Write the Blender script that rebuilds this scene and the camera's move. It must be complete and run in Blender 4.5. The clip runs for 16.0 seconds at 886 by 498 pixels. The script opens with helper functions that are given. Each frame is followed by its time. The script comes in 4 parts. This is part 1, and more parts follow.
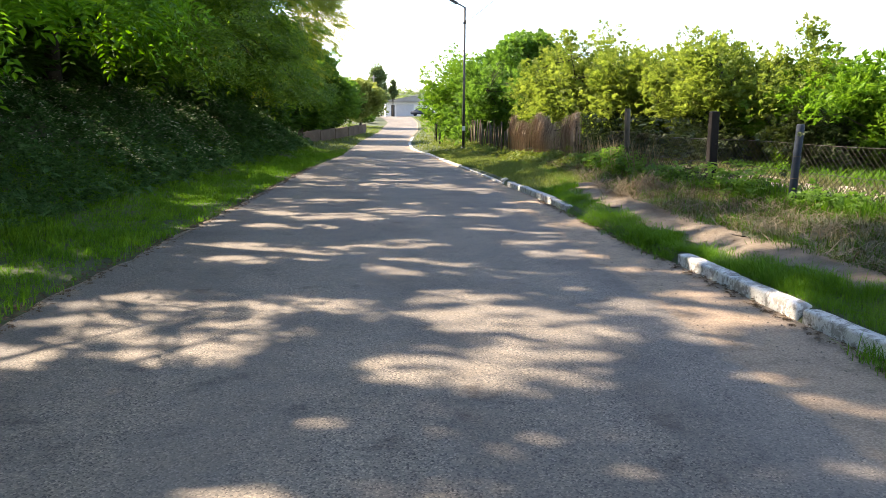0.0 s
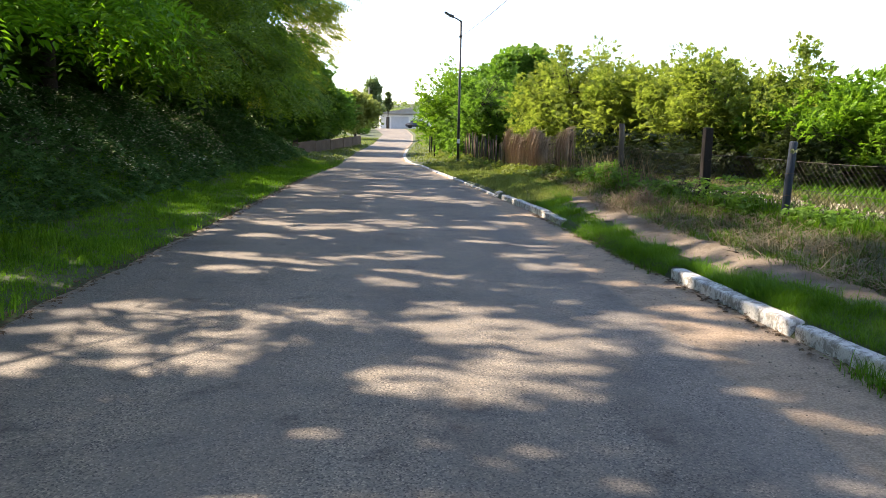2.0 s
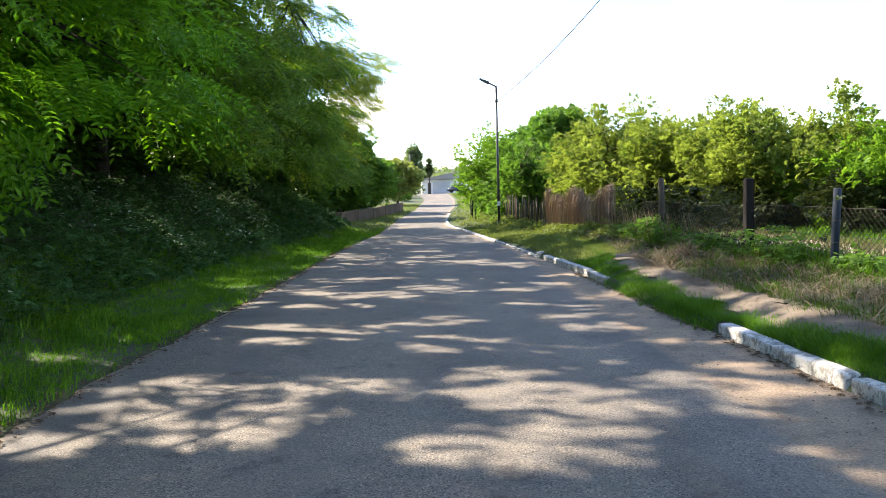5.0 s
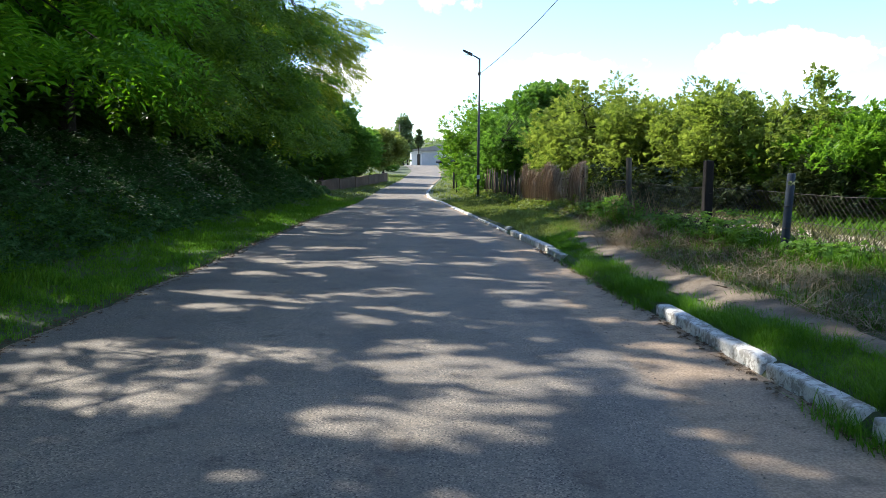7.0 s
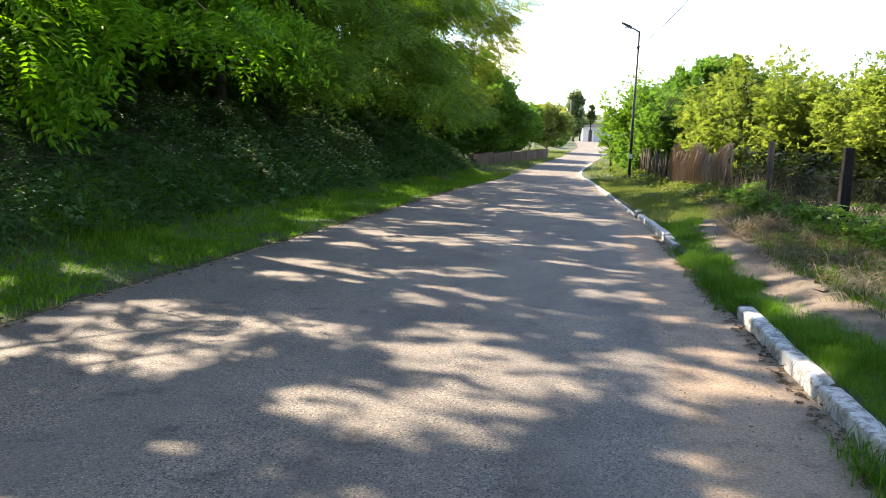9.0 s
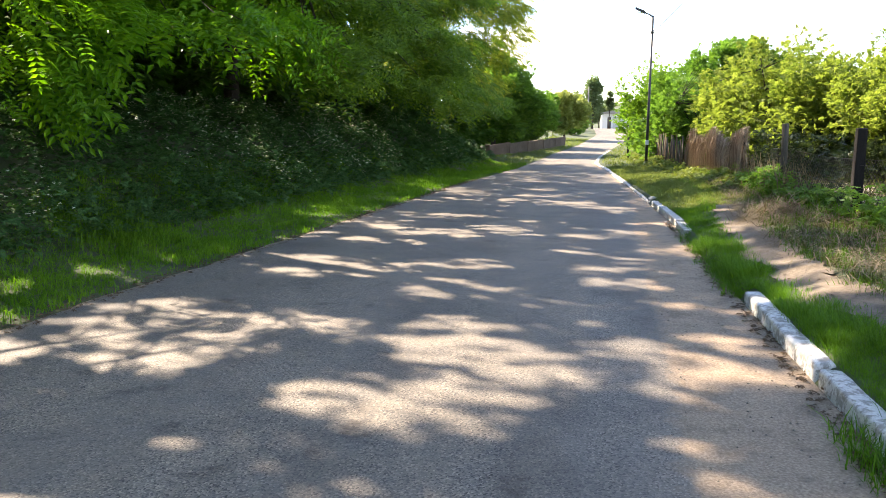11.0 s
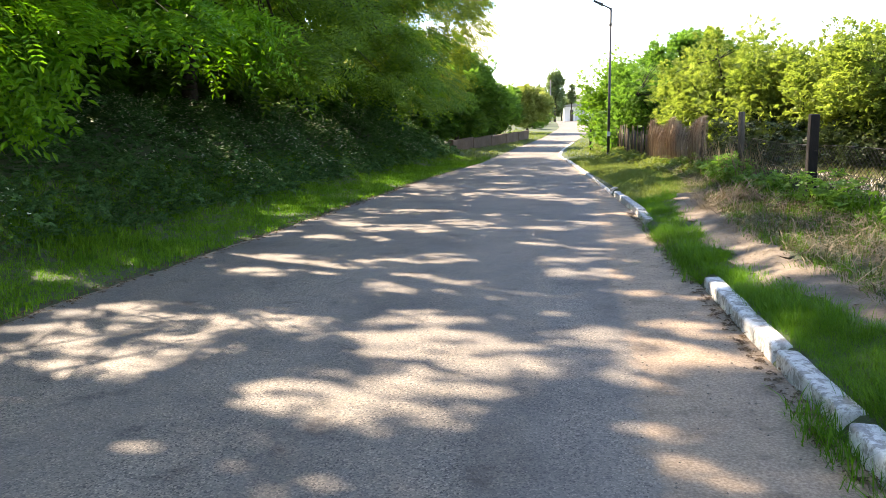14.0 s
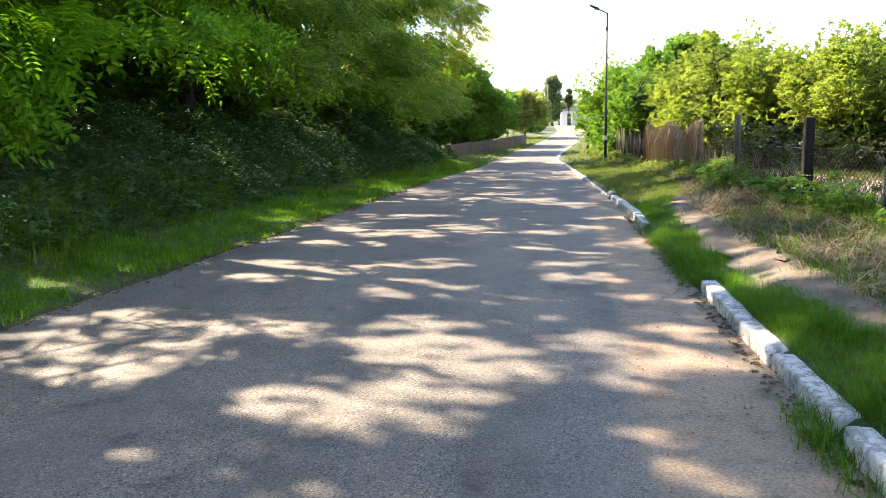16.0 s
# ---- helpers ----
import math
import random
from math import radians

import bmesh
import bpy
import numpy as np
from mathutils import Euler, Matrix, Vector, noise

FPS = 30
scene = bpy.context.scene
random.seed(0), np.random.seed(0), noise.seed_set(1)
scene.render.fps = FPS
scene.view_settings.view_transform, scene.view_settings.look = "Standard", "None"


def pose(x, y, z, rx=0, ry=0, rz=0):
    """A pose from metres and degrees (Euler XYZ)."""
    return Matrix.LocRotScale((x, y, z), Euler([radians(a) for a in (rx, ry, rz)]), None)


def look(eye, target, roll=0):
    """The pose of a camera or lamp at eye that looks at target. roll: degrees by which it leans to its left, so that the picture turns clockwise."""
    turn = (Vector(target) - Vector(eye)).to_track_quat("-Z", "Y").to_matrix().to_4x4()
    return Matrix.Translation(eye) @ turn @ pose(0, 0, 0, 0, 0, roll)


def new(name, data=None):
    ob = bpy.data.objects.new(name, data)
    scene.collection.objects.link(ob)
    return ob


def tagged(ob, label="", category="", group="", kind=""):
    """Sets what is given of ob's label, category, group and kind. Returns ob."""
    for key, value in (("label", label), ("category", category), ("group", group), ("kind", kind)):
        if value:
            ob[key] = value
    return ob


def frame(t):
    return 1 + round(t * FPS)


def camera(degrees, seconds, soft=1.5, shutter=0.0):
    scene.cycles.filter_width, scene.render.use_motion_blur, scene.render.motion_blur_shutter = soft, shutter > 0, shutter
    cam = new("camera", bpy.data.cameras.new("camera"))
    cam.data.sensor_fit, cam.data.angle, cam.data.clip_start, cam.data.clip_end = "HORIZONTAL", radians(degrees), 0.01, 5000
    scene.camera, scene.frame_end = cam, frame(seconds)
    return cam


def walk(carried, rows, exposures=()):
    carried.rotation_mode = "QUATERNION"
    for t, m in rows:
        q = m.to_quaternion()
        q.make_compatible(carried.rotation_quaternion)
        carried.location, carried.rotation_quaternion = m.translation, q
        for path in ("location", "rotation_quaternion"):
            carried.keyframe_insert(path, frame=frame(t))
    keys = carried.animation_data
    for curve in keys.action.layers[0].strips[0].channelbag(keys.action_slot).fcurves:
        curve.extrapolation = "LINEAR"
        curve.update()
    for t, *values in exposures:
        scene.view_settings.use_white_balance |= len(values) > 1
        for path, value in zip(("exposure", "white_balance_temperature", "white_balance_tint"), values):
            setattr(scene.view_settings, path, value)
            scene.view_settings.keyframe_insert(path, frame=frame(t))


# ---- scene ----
cam = camera(59.7, 16.0, 0.7)
PATH = [
    (0, (-0.792, -0.135, 1.589), (-0.584, 1.824, 1.247), 0.4),
    (0.5, (-0.798, -0.144, 1.594), (-0.573, 1.813, 1.252), 1.0),
    (1, (-0.799, -0.153, 1.602), (-0.556, 1.812, 1.318), 1.4),
    (1.5, (-0.8, -0.152, 1.598), (-0.555, 1.816, 1.334), 1.5),
    (2, (-0.803, -0.137, 1.583), (-0.577, 1.826, 1.273), 1.2),
    (2.5, (-0.793, -0.137, 1.591), (-0.648, 1.828, 1.248), 0.3),
    (3, (-0.785, -0.155, 1.578), (-0.661, 1.808, 1.219), -0.1),
    (3.5, (-0.752, -0.136, 1.587), (-0.637, 1.832, 1.248), -0.3),
    (4, (-0.723, -0.14, 1.597), (-0.604, 1.848, 1.414), -1.0),
    (4.2, (-0.74, -0.128, 1.598), (-0.6, 1.861, 1.446), -1.6),
    (6.3, (-0.672, -0.213, 1.61), (-0.622, 1.781, 1.467), -1.8),
    (6.5, (-0.54, -0.215, 1.595), (-0.447, 1.778, 1.461), -1.2),
    (7, (-0.216, -0.143, 1.598), (-0.079, 1.84, 1.378), 0.4),
    (7.5, (0.196, 0.016, 1.631), (0.282, 1.998, 1.38), 1.6),
    (8, (0.585, 0.108, 1.626), (0.45, 2.082, 1.333), 4.9),
    (8.5, (0.808, 0.165, 1.671), (0.498, 2.115, 1.354), 2.9),
    (8.7, (0.85, 0.175, 1.655), (0.555, 2.13, 1.362), 2.2),
    (11, (1.071, 0.164, 1.674), (0.718, 2.107, 1.357), 0.4),
    (11.5, (1.085, 0.174, 1.679), (0.744, 2.12, 1.367), 0.4),
    (12, (1.097, 0.156, 1.667), (0.799, 2.108, 1.345), -0.1),
    (12.5, (1.094, 0.144, 1.68), (0.851, 2.105, 1.365), -0.4),
    (13, (1.079, 0.141, 1.677), (0.839, 2.102, 1.366), -0.5),
    (13.5, (1.09, 0.142, 1.662), (0.818, 2.096, 1.334), -0.8),
    (14, (1.112, 0.158, 1.659), (0.842, 2.113, 1.332), -0.9),
    (14.5, (1.126, 0.153, 1.662), (0.864, 2.107, 1.327), -0.6),
    (15, (1.133, 0.165, 1.664), (0.884, 2.121, 1.327), -0.7),
    (15.5, (1.135, 0.167, 1.659), (0.893, 2.127, 1.341), -0.8),
    (16, (1.134, 0.163, 1.661), (0.868, 2.12, 1.346), -1.2),
]
EXPOSURES = [(0.0, 2.1, 7950, 16), (1.0, 2.15, 8000, 17), (1.6, 1.98, 7850, 16), (2.1, 1.9, 7850, 16), (2.6, 2.1, 7950, 16), (4.0, 2.35, 7900, 16), (6.3, 1.45, 6450, 9), (7.4, 1.5, 6650, 9),
             (8.2, 1.8, 7400, 13), (9.0, 2.1, 7700, 15), (11.0, 2.35, 7850, 16), (12.5, 2.4, 7900, 16), (16.0, 2.45, 7900, 16)]
walk(cam, [(t, look(eye, target, roll)) for t, eye, target, roll in PATH], EXPOSURES)

# ---- light ----
SUN_AZ, SUN_EL = -60.0, 38.0          # degrees clockwise from +y, and above the horizon
TO_SUN = Vector((math.sin(radians(SUN_AZ)) * math.cos(radians(SUN_EL)),
                 math.cos(radians(SUN_AZ)) * math.cos(radians(SUN_EL)), math.sin(radians(SUN_EL))))
world = bpy.data.worlds.new("sky")
scene.world = world
world.use_nodes = True
wn, wl = world.node_tree.nodes, world.node_tree.links
wn.clear()
sky = wn.new("ShaderNodeTexSky")
sky.sky_type, sky.sun_disc = "NISHITA", False
sky.sun_elevation, sky.sun_rotation = radians(SUN_EL), radians(SUN_AZ)
sky.air_density, sky.dust_density, sky.ozone_density = 0.8, 0.15, 3.0
tc = wn.new("ShaderNodeTexCoord")
cl = wn.new("ShaderNodeTexNoise")
cl.inputs["Scale"].default_value, cl.inputs["Detail"].default_value, cl.inputs["Roughness"].default_value = 14.0, 7, 0.6
wl.new(tc.outputs["Generated"], cl.inputs["Vector"])


def calc(op, a, b, clamp=False):
    m = wn.new("ShaderNodeMath")
    m.operation, m.use_clamp = op, clamp
    for i, v in enumerate((a, b)):
        if isinstance(v, (int, float)):
            m.inputs[i].default_value = v
        else:
            wl.new(v, m.inputs[i])
    return m.outputs["Value"]


def cumulus(az, el, wide, high):
    """How far a direction lies inside one fair-weather cloud: its middle and half size in degrees."""
    a, e = radians(az), radians(el)
    m = wn.new("ShaderNodeMapping")
    m.vector_type = "TEXTURE"
    m.inputs["Location"].default_value = (math.sin(a) * math.cos(e), math.cos(a) * math.cos(e), math.sin(e))
    m.inputs["Rotation"].default_value = (0, 0, -a)
    m.inputs["Scale"].default_value = (radians(wide), 1.0, radians(high))
    v = wn.new("ShaderNodeVectorMath")
    v.operation = "LENGTH"
    wl.new(tc.outputs["Generated"], m.inputs["Vector"])
    wl.new(m.outputs["Vector"], v.inputs[0])
    return calc("SUBTRACT", 1.0, v.outputs["Value"])


CLOUDS = [(1.5, 14.2, 8.0, 2.6), (23.2, 12.8, 3.4, 1.8), (12.0, 7.0, 6.0, 1.2), (29.0, 7.2, 6.5, 1.4), (-2.0, 6.0, 8.0, 2.0), (14.5, 15.6, 4.0, 1.4), (-40, 22, 14, 5), (70, 25, 16, 6), (150, 20, 20, 6), (-130, 24, 18, 6)]
inside = cumulus(*CLOUDS[0])
for c in CLOUDS[1:]:
    inside = calc("MAXIMUM", inside, cumulus(*c))
inside = calc("ADD", inside, calc("MULTIPLY", calc("SUBTRACT", cl.outputs["Fac"], 0.5), 3.0))
cover = calc("MULTIPLY", calc("SUBTRACT", inside, 0.0), 2.2, True)
mx = wn.new("ShaderNodeMix")
mx.data_type = "RGBA"
mx.inputs["B"].default_value = (7.4, 7.2, 7.0, 1)
bg = wn.new("ShaderNodeBackground")
bg.inputs["Strength"].default_value = 0.13
out = wn.new("ShaderNodeOutputWorld")
wl.new(cover, mx.inputs["Factor"])
wl.new(sky.outputs["Color"], mx.inputs["A"])
wl.new(mx.outputs["Result"], bg.inputs["Color"])
wl.new(bg.outputs["Background"], out.inputs["Surface"])
lamp = bpy.data.lights.new("sun", "SUN")
lamp.energy, lamp.angle, lamp.color = 4.4, radians(0.7), (1.0, 0.95, 0.87)
sun = new("sun", lamp)
sun.matrix_world = look(TO_SUN * 60, (0, 0, 0))

# ---- materials ----
def nodes_of(name):
    m = bpy.data.materials.new(name)
    m.use_nodes = True
    return m, m.node_tree.nodes, m.node_tree.links, m.node_tree.nodes["Principled BSDF"]


def noise_node(n, l, vec, scale, detail=4, rough=0.6):
    t = n.new("ShaderNodeTexNoise")
    t.inputs["Scale"].default_value, t.inputs["Detail"].default_value, t.inputs["Roughness"].default_value = scale, detail, rough
    l.new(vec, t.inputs["Vector"])
    return t.outputs["Fac"]


def ramp_node(n, l, fac, stops):
    r = n.new("ShaderNodeValToRGB")
    e = r.color_ramp.elements
    while len(e) < len(stops):
        e.new(0.5)
    for el, (p, c) in zip(e, stops):
        el.position, el.color = p, (*c, 1) if len(c) == 3 else c
    l.new(fac, r.inputs["Fac"])
    return r.outputs["Color"]


def mix_node(n, l, a, b, fac, how="MIX"):
    m = n.new("ShaderNodeMix")
    m.data_type, m.blend_type = "RGBA", how
    for key, v in (("A", a), ("B", b), ("Factor", fac)):
        if isinstance(v, (int, float)):
            m.inputs[key].default_value = v
        elif isinstance(v, tuple):
            m.inputs[key].default_value = (*v, 1)
        else:
            l.new(v, m.inputs[key])
    return m.outputs["Result"]


def bump_node(n, l, p, height, strength, distance):
    b = n.new("ShaderNodeBump")
    b.inputs["Strength"].default_value, b.inputs["Distance"].default_value = strength, distance
    l.new(height, b.inputs["Height"])
    l.new(b.outputs["Normal"], p.inputs["Normal"])


def surface(name, dark, mid, light, big=0.6, small=18, rough=0.9, bump=0.3, depth=0.01, metal=0.0, stretch=None):
    """A matt surface in three tones, mottled at two scales, with fine relief."""
    m, n, l, p = nodes_of(name)
    g = n.new("ShaderNodeNewGeometry")
    vec = g.outputs["Position"]
    if stretch:
        k = n.new("ShaderNodeMapping")
        k.inputs["Scale"].default_value = stretch
        l.new(vec, k.inputs["Vector"])
        vec = k.outputs["Vector"]
    a, b = noise_node(n, l, vec, big, 5), noise_node(n, l, vec, small, 6, 0.7)
    c1 = ramp_node(n, l, a, [(0.35, dark), (0.52, mid), (0.68, light)])
    c2 = ramp_node(n, l, b, [(0.3, dark), (0.5, mid), (0.72, light)])
    l.new(mix_node(n, l, c1, c2, 0.5), p.inputs["Base Color"])
    p.inputs["Roughness"].default_value, p.inputs["Metallic"].default_value = rough, metal
    p.inputs["Specular IOR Level"].default_value = 0.15 if rough > 0.7 else 0.5
    bump_node(n, l, p, b, bump, depth)
    return m


def leaf_material(name, dark, mid, light, through_part=0.4, gloss=0.45):
    """Leaves that let light through, each one in a tone of its own."""
    m, n, l, p = nodes_of(name)
    g = n.new("ShaderNodeNewGeometry")
    tone = ramp_node(n, l, g.outputs["Random Per Island"], [(0.0, dark), (0.5, mid), (1.0, light)])
    patch = noise_node(n, l, g.outputs["Position"], 0.9, 3)
    tone = mix_node(n, l, tone, ramp_node(n, l, patch, [(0.35, dark), (0.7, light)]), 0.35)
    l.new(tone, p.inputs["Base Color"])
    p.inputs["Roughness"].default_value = gloss
    p.inputs["Specular IOR Level"].default_value = 0.22
    t = n.new("ShaderNodeBsdfTranslucent")
    l.new(mix_node(n, l, tone, (1.0, 1.0, 0.5), 0.9, "MULTIPLY"), t.inputs["Color"])
    s = n.new("ShaderNodeMixShader")
    s.inputs["Fac"].default_value = through_part
    l.new(p.outputs["BSDF"], s.inputs[1])
    l.new(t.outputs["BSDF"], s.inputs[2])
    l.new(s.outputs["Shader"], n["Material Output"].inputs["Surface"])
    return m


def asphalt_material():
    m, n, l, p = nodes_of("worn_asphalt")
    g = n.new("ShaderNodeNewGeometry")
    pos = g.outputs["Position"]
    along = n.new("ShaderNodeMapping")
    along.inputs["Scale"].default_value = (1.0, 0.12, 1.0)
    l.new(pos, along.inputs["Vector"])
    lanes = noise_node(n, l, along.outputs["Vector"], 0.9, 4)
    blot = noise_node(n, l, pos, 0.8, 6, 0.65)
    fine = noise_node(n, l, pos, 60, 4, 0.7)
    v = n.new("ShaderNodeTexVoronoi")
    v.inputs["Scale"].default_value = 100
    l.new(pos, v.inputs["Vector"])
    base = ramp_node(n, l, lanes, [(0.36, (0.105, 0.098, 0.090)), (0.5, (0.140, 0.131, 0.120)), (0.66, (0.190, 0.175, 0.156))])
    base = mix_node(n, l, base, ramp_node(n, l, blot, [(0.34, (0.085, 0.081, 0.078)), (0.5, (0.15, 0.143, 0.135)), (0.7, (0.20, 0.186, 0.168))]), 0.5)
    grit = ramp_node(n, l, v.outputs["Color"], [(0.12, (0.32, 0.32, 0.33)), (0.35, (0.80, 0.80, 0.80)), (0.7, (1.12, 1.10, 1.05)), (1.0, (2.1, 2.0, 1.8))])
    coarse = ramp_node(n, l, noise_node(n, l, along.outputs["Vector"], 1.7, 4), [(0.36, (0.5, 0.5, 0.5)), (0.58, (1, 1, 1))])
    base = mix_node(n, l, base, grit, coarse, "MULTIPLY")
    stain = noise_node(n, l, pos, 2.1, 5, 0.6)
    base = mix_node(n, l, base, ramp_node(n, l, stain, [(0.30, (0.50, 0.48, 0.47)), (0.40, (0.96, 0.96, 0.96)), (0.75, (1.14, 1.12, 1.07))]), 0.85, "MULTIPLY")
    at = n.new("ShaderNodeAttribute")
    at.attribute_name = "dust"
    edge = n.new("ShaderNodeMath")
    edge.operation = "MULTIPLY_ADD"
    l.new(noise_node(n, l, pos, 4.0, 7, 0.75), edge.inputs[0])
    edge.inputs[1].default_value = 0.30
    l.new(at.outputs["Fac"], edge.inputs[2])
    dust = ramp_node(n, l, edge.outputs["Value"], [(0.40, (0, 0, 0)), (0.60, (0.08, 0.08, 0.08)), (0.64, (0.6, 0.6, 0.6)), (0.68, (1, 1, 1))])
    seam = ramp_node(n, l, edge.outputs["Value"], [(0.18, (1, 1, 1)), (0.30, (0.84, 0.90, 1.0)), (0.60, (0.84, 0.90, 1.0))])
    base = mix_node(n, l, base, seam, 1.0, "MULTIPLY")
    dirt = ramp_node(n, l, fine, [(0.3, (0.145, 0.106, 0.072)), (0.5, (0.255, 0.190, 0.130)), (0.72, (0.39, 0.30, 0.215))])
    dirt = mix_node(n, l, dirt, ramp_node(n, l, noise_node(n, l, pos, 3.4, 6, 0.7), [(0.32, (0.55, 0.53, 0.5)), (0.5, (1, 1, 1)), (0.7, (1.2, 1.17, 1.12))]), 0.9, "MULTIPLY")
    base = mix_node(n, l, base, (1.28, 1.15, 0.985), 1.0, "MULTIPLY")
    base = mix_node(n, l, base, dirt, dust)
    l.new(base, p.inputs["Base Color"])
    p.inputs["Roughness"].default_value = 0.82
    p.inputs["Specular IOR Level"].default_value = 0.4
    bump_node(n, l, p, mix_node(n, l, v.outputs["Distance"], fine, 0.5), 0.4, 0.005)
    return m


def kerb_material():
    m, n, l, p = nodes_of("whitewashed_concrete")
    g = n.new("ShaderNodeNewGeometry")
    o = n.new("ShaderNodeObjectInfo")
    a, b = noise_node(n, l, g.outputs["Position"], 9.0, 7, 0.75), noise_node(n, l, g.outputs["Position"], 45, 5, 0.7)
    paint = ramp_node(n, l, b, [(0.3, (0.50, 0.50, 0.48)), (0.6, (0.70, 0.70, 0.68))])
    bare = ramp_node(n, l, b, [(0.3, (0.16, 0.15, 0.14)), (0.7, (0.34, 0.32, 0.29))])
    wear = ramp_node(n, l, a, [(0.455, (0.85, 0.85, 0.85)), (0.52, (0, 0, 0))])
    col = mix_node(n, l, paint, bare, wear)
    col = mix_node(n, l, col, ramp_node(n, l, o.outputs["Random"], [(0, (0.82, 0.80, 0.76)), (1, (1, 1, 1))]), 1.0, "MULTIPLY")
    l.new(col, p.inputs["Base Color"])
    p.inputs["Roughness"].default_value = 0.85
    bump_node(n, l, p, a, 0.35, 0.010)
    return m


ASPHALT = asphalt_material()
PATHDIRT = surface("trodden_earth", (0.105, 0.083, 0.062), (0.18, 0.146, 0.110), (0.28, 0.235, 0.185), 2.6, 30, 0.95, 0.35, 0.02)
YARD = surface("pale_stony_soil", (0.28, 0.23, 0.17), (0.46, 0.39, 0.30), (0.58, 0.50, 0.40), 1.3, 25, 0.95, 0.6, 0.03)
KERB = kerb_material()
BARK = surface("dark_bark", (0.025, 0.020, 0.016), (0.055, 0.044, 0.035), (0.10, 0.082, 0.066), 2.0, 22, 0.95, 0.8, 0.03, stretch=(3, 3, 0.5))
CONCRETE = surface("grey_concrete", (0.17, 0.155, 0.14), (0.26, 0.24, 0.22), (0.34, 0.32, 0.29), 0.9, 14, 0.9, 0.4, 0.015)
BROWNWALL = surface("brown_rendered_wall", (0.065, 0.043, 0.030), (0.11, 0.078, 0.056), (0.17, 0.125, 0.095), 0.9, 12, 0.9, 0.4, 0.015)
WHITEWALL = surface("white_plaster", (0.60, 0.60, 0.60), (0.72, 0.72, 0.72), (0.80, 0.80, 0.79), 0.3, 6, 0.9, 0.2, 0.01)
ROOFGREY = surface("grey_sheet_roof", (0.20, 0.19, 0.18), (0.30, 0.29, 0.28), (0.38, 0.37, 0.36), 0.3, 5, 0.6, 0.2, 0.01)
DARKDOOR = surface("dark_door", (0.03, 0.03, 0.035), (0.05, 0.05, 0.055), (0.08, 0.08, 0.085), 0.5, 8, 0.6, 0.2, 0.01)
GREYDOOR = surface("pale_grey_sheet_gate", (0.36, 0.38, 0.42), (0.45, 0.47, 0.52), (0.52, 0.54, 0.58), 0.5, 8, 0.5, 0.2, 0.01)
BLACKMETAL = surface("black_painted_steel", (0.012, 0.012, 0.014), (0.022, 0.022, 0.025), (0.04, 0.04, 0.044), 2, 40, 0.45, 0.15, 0.003)
# Post paint and post woods are darkened for the shade along the fence.
BLUEPOST = surface("blue_grey_painted_steel", (0.014, 0.021, 0.033), (0.024, 0.034, 0.050), (0.042, 0.052, 0.066), 3, 40, 0.72, 0.3, 0.004)
DARKWOOD = surface("darkened_wood", (0.008, 0.007, 0.006), (0.014, 0.012, 0.011), (0.026, 0.022, 0.020), 3, 30, 0.85, 0.6, 0.01, stretch=(3, 3, 0.4))
GREYWOOD = surface("weathered_wood", (0.045, 0.039, 0.032), (0.085, 0.075, 0.062), (0.15, 0.132, 0.112), 3, 30, 0.9, 0.6, 0.01, stretch=(3, 3, 0.4))
REEDS = leaf_material("ragged_dry_reed", (0.16, 0.112, 0.08), (0.31, 0.23, 0.17), (0.50, 0.40, 0.31), 0.2, 0.8)
REED = surface("dry_reed", (0.085, 0.055, 0.038), (0.17, 0.115, 0.08), (0.29, 0.205, 0.15), 2.2, 40, 0.9, 0.3, 0.005, stretch=(4, 4, 0.6))
WIRE = surface("rusty_wire", (0.02, 0.016, 0.013), (0.035, 0.028, 0.023), (0.06, 0.048, 0.04), 4, 60, 0.6, 0.2, 0.001, metal=0.4)
CABLE = surface("black_cable", (0.03, 0.03, 0.03), (0.05, 0.05, 0.05), (0.07, 0.07, 0.07), 3, 30, 0.6, 0.1, 0.001)
STONE = surface("pale_pebble", (0.08, 0.065, 0.05), (0.16, 0.135, 0.11), (0.30, 0.26, 0.22), 6, 60, 0.9, 0.4, 0.005)
CARPAINT = surface("dark_blue_car_paint", (0.02, 0.025, 0.04), (0.03, 0.04, 0.06), (0.045, 0.055, 0.08), 1, 5, 0.25, 0.0, 0.001)
RUBBER = surface("tyre_rubber", (0.015, 0.015, 0.015), (0.02, 0.02, 0.02), (0.03, 0.03, 0.03), 3, 30, 0.8, 0.2, 0.002)
GLASS = surface("dark_car_glass", (0.02, 0.025, 0.03), (0.03, 0.035, 0.04), (0.04, 0.045, 0.05), 1, 4, 0.08, 0.0, 0.001)
LENS = surface("lamp_lens", (0.45, 0.45, 0.42), (0.55, 0.55, 0.52), (0.62, 0.62, 0.6), 3, 30, 0.3, 0.0, 0.001)
ACACIA = leaf_material("locust_leaf", (0.060, 0.190, 0.006), (0.110, 0.310, 0.011), (0.210, 0.430, 0.022), 0.6)
DUSKY = leaf_material("olive_locust_leaf", (0.055, 0.135, 0.010), (0.105, 0.220, 0.017), (0.190, 0.310, 0.032), 0.58)
ACACIA_Y = leaf_material("yellowing_locust_leaf", (0.130, 0.200, 0.020), (0.240, 0.310, 0.034), (0.380, 0.420, 0.065), 0.6)
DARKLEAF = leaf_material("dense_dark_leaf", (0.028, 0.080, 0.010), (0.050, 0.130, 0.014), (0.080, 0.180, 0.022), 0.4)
WALNUT = leaf_material("bright_broad_leaf", (0.075, 0.180, 0.016), (0.140, 0.285, 0.030), (0.230, 0.390, 0.055), 0.55)
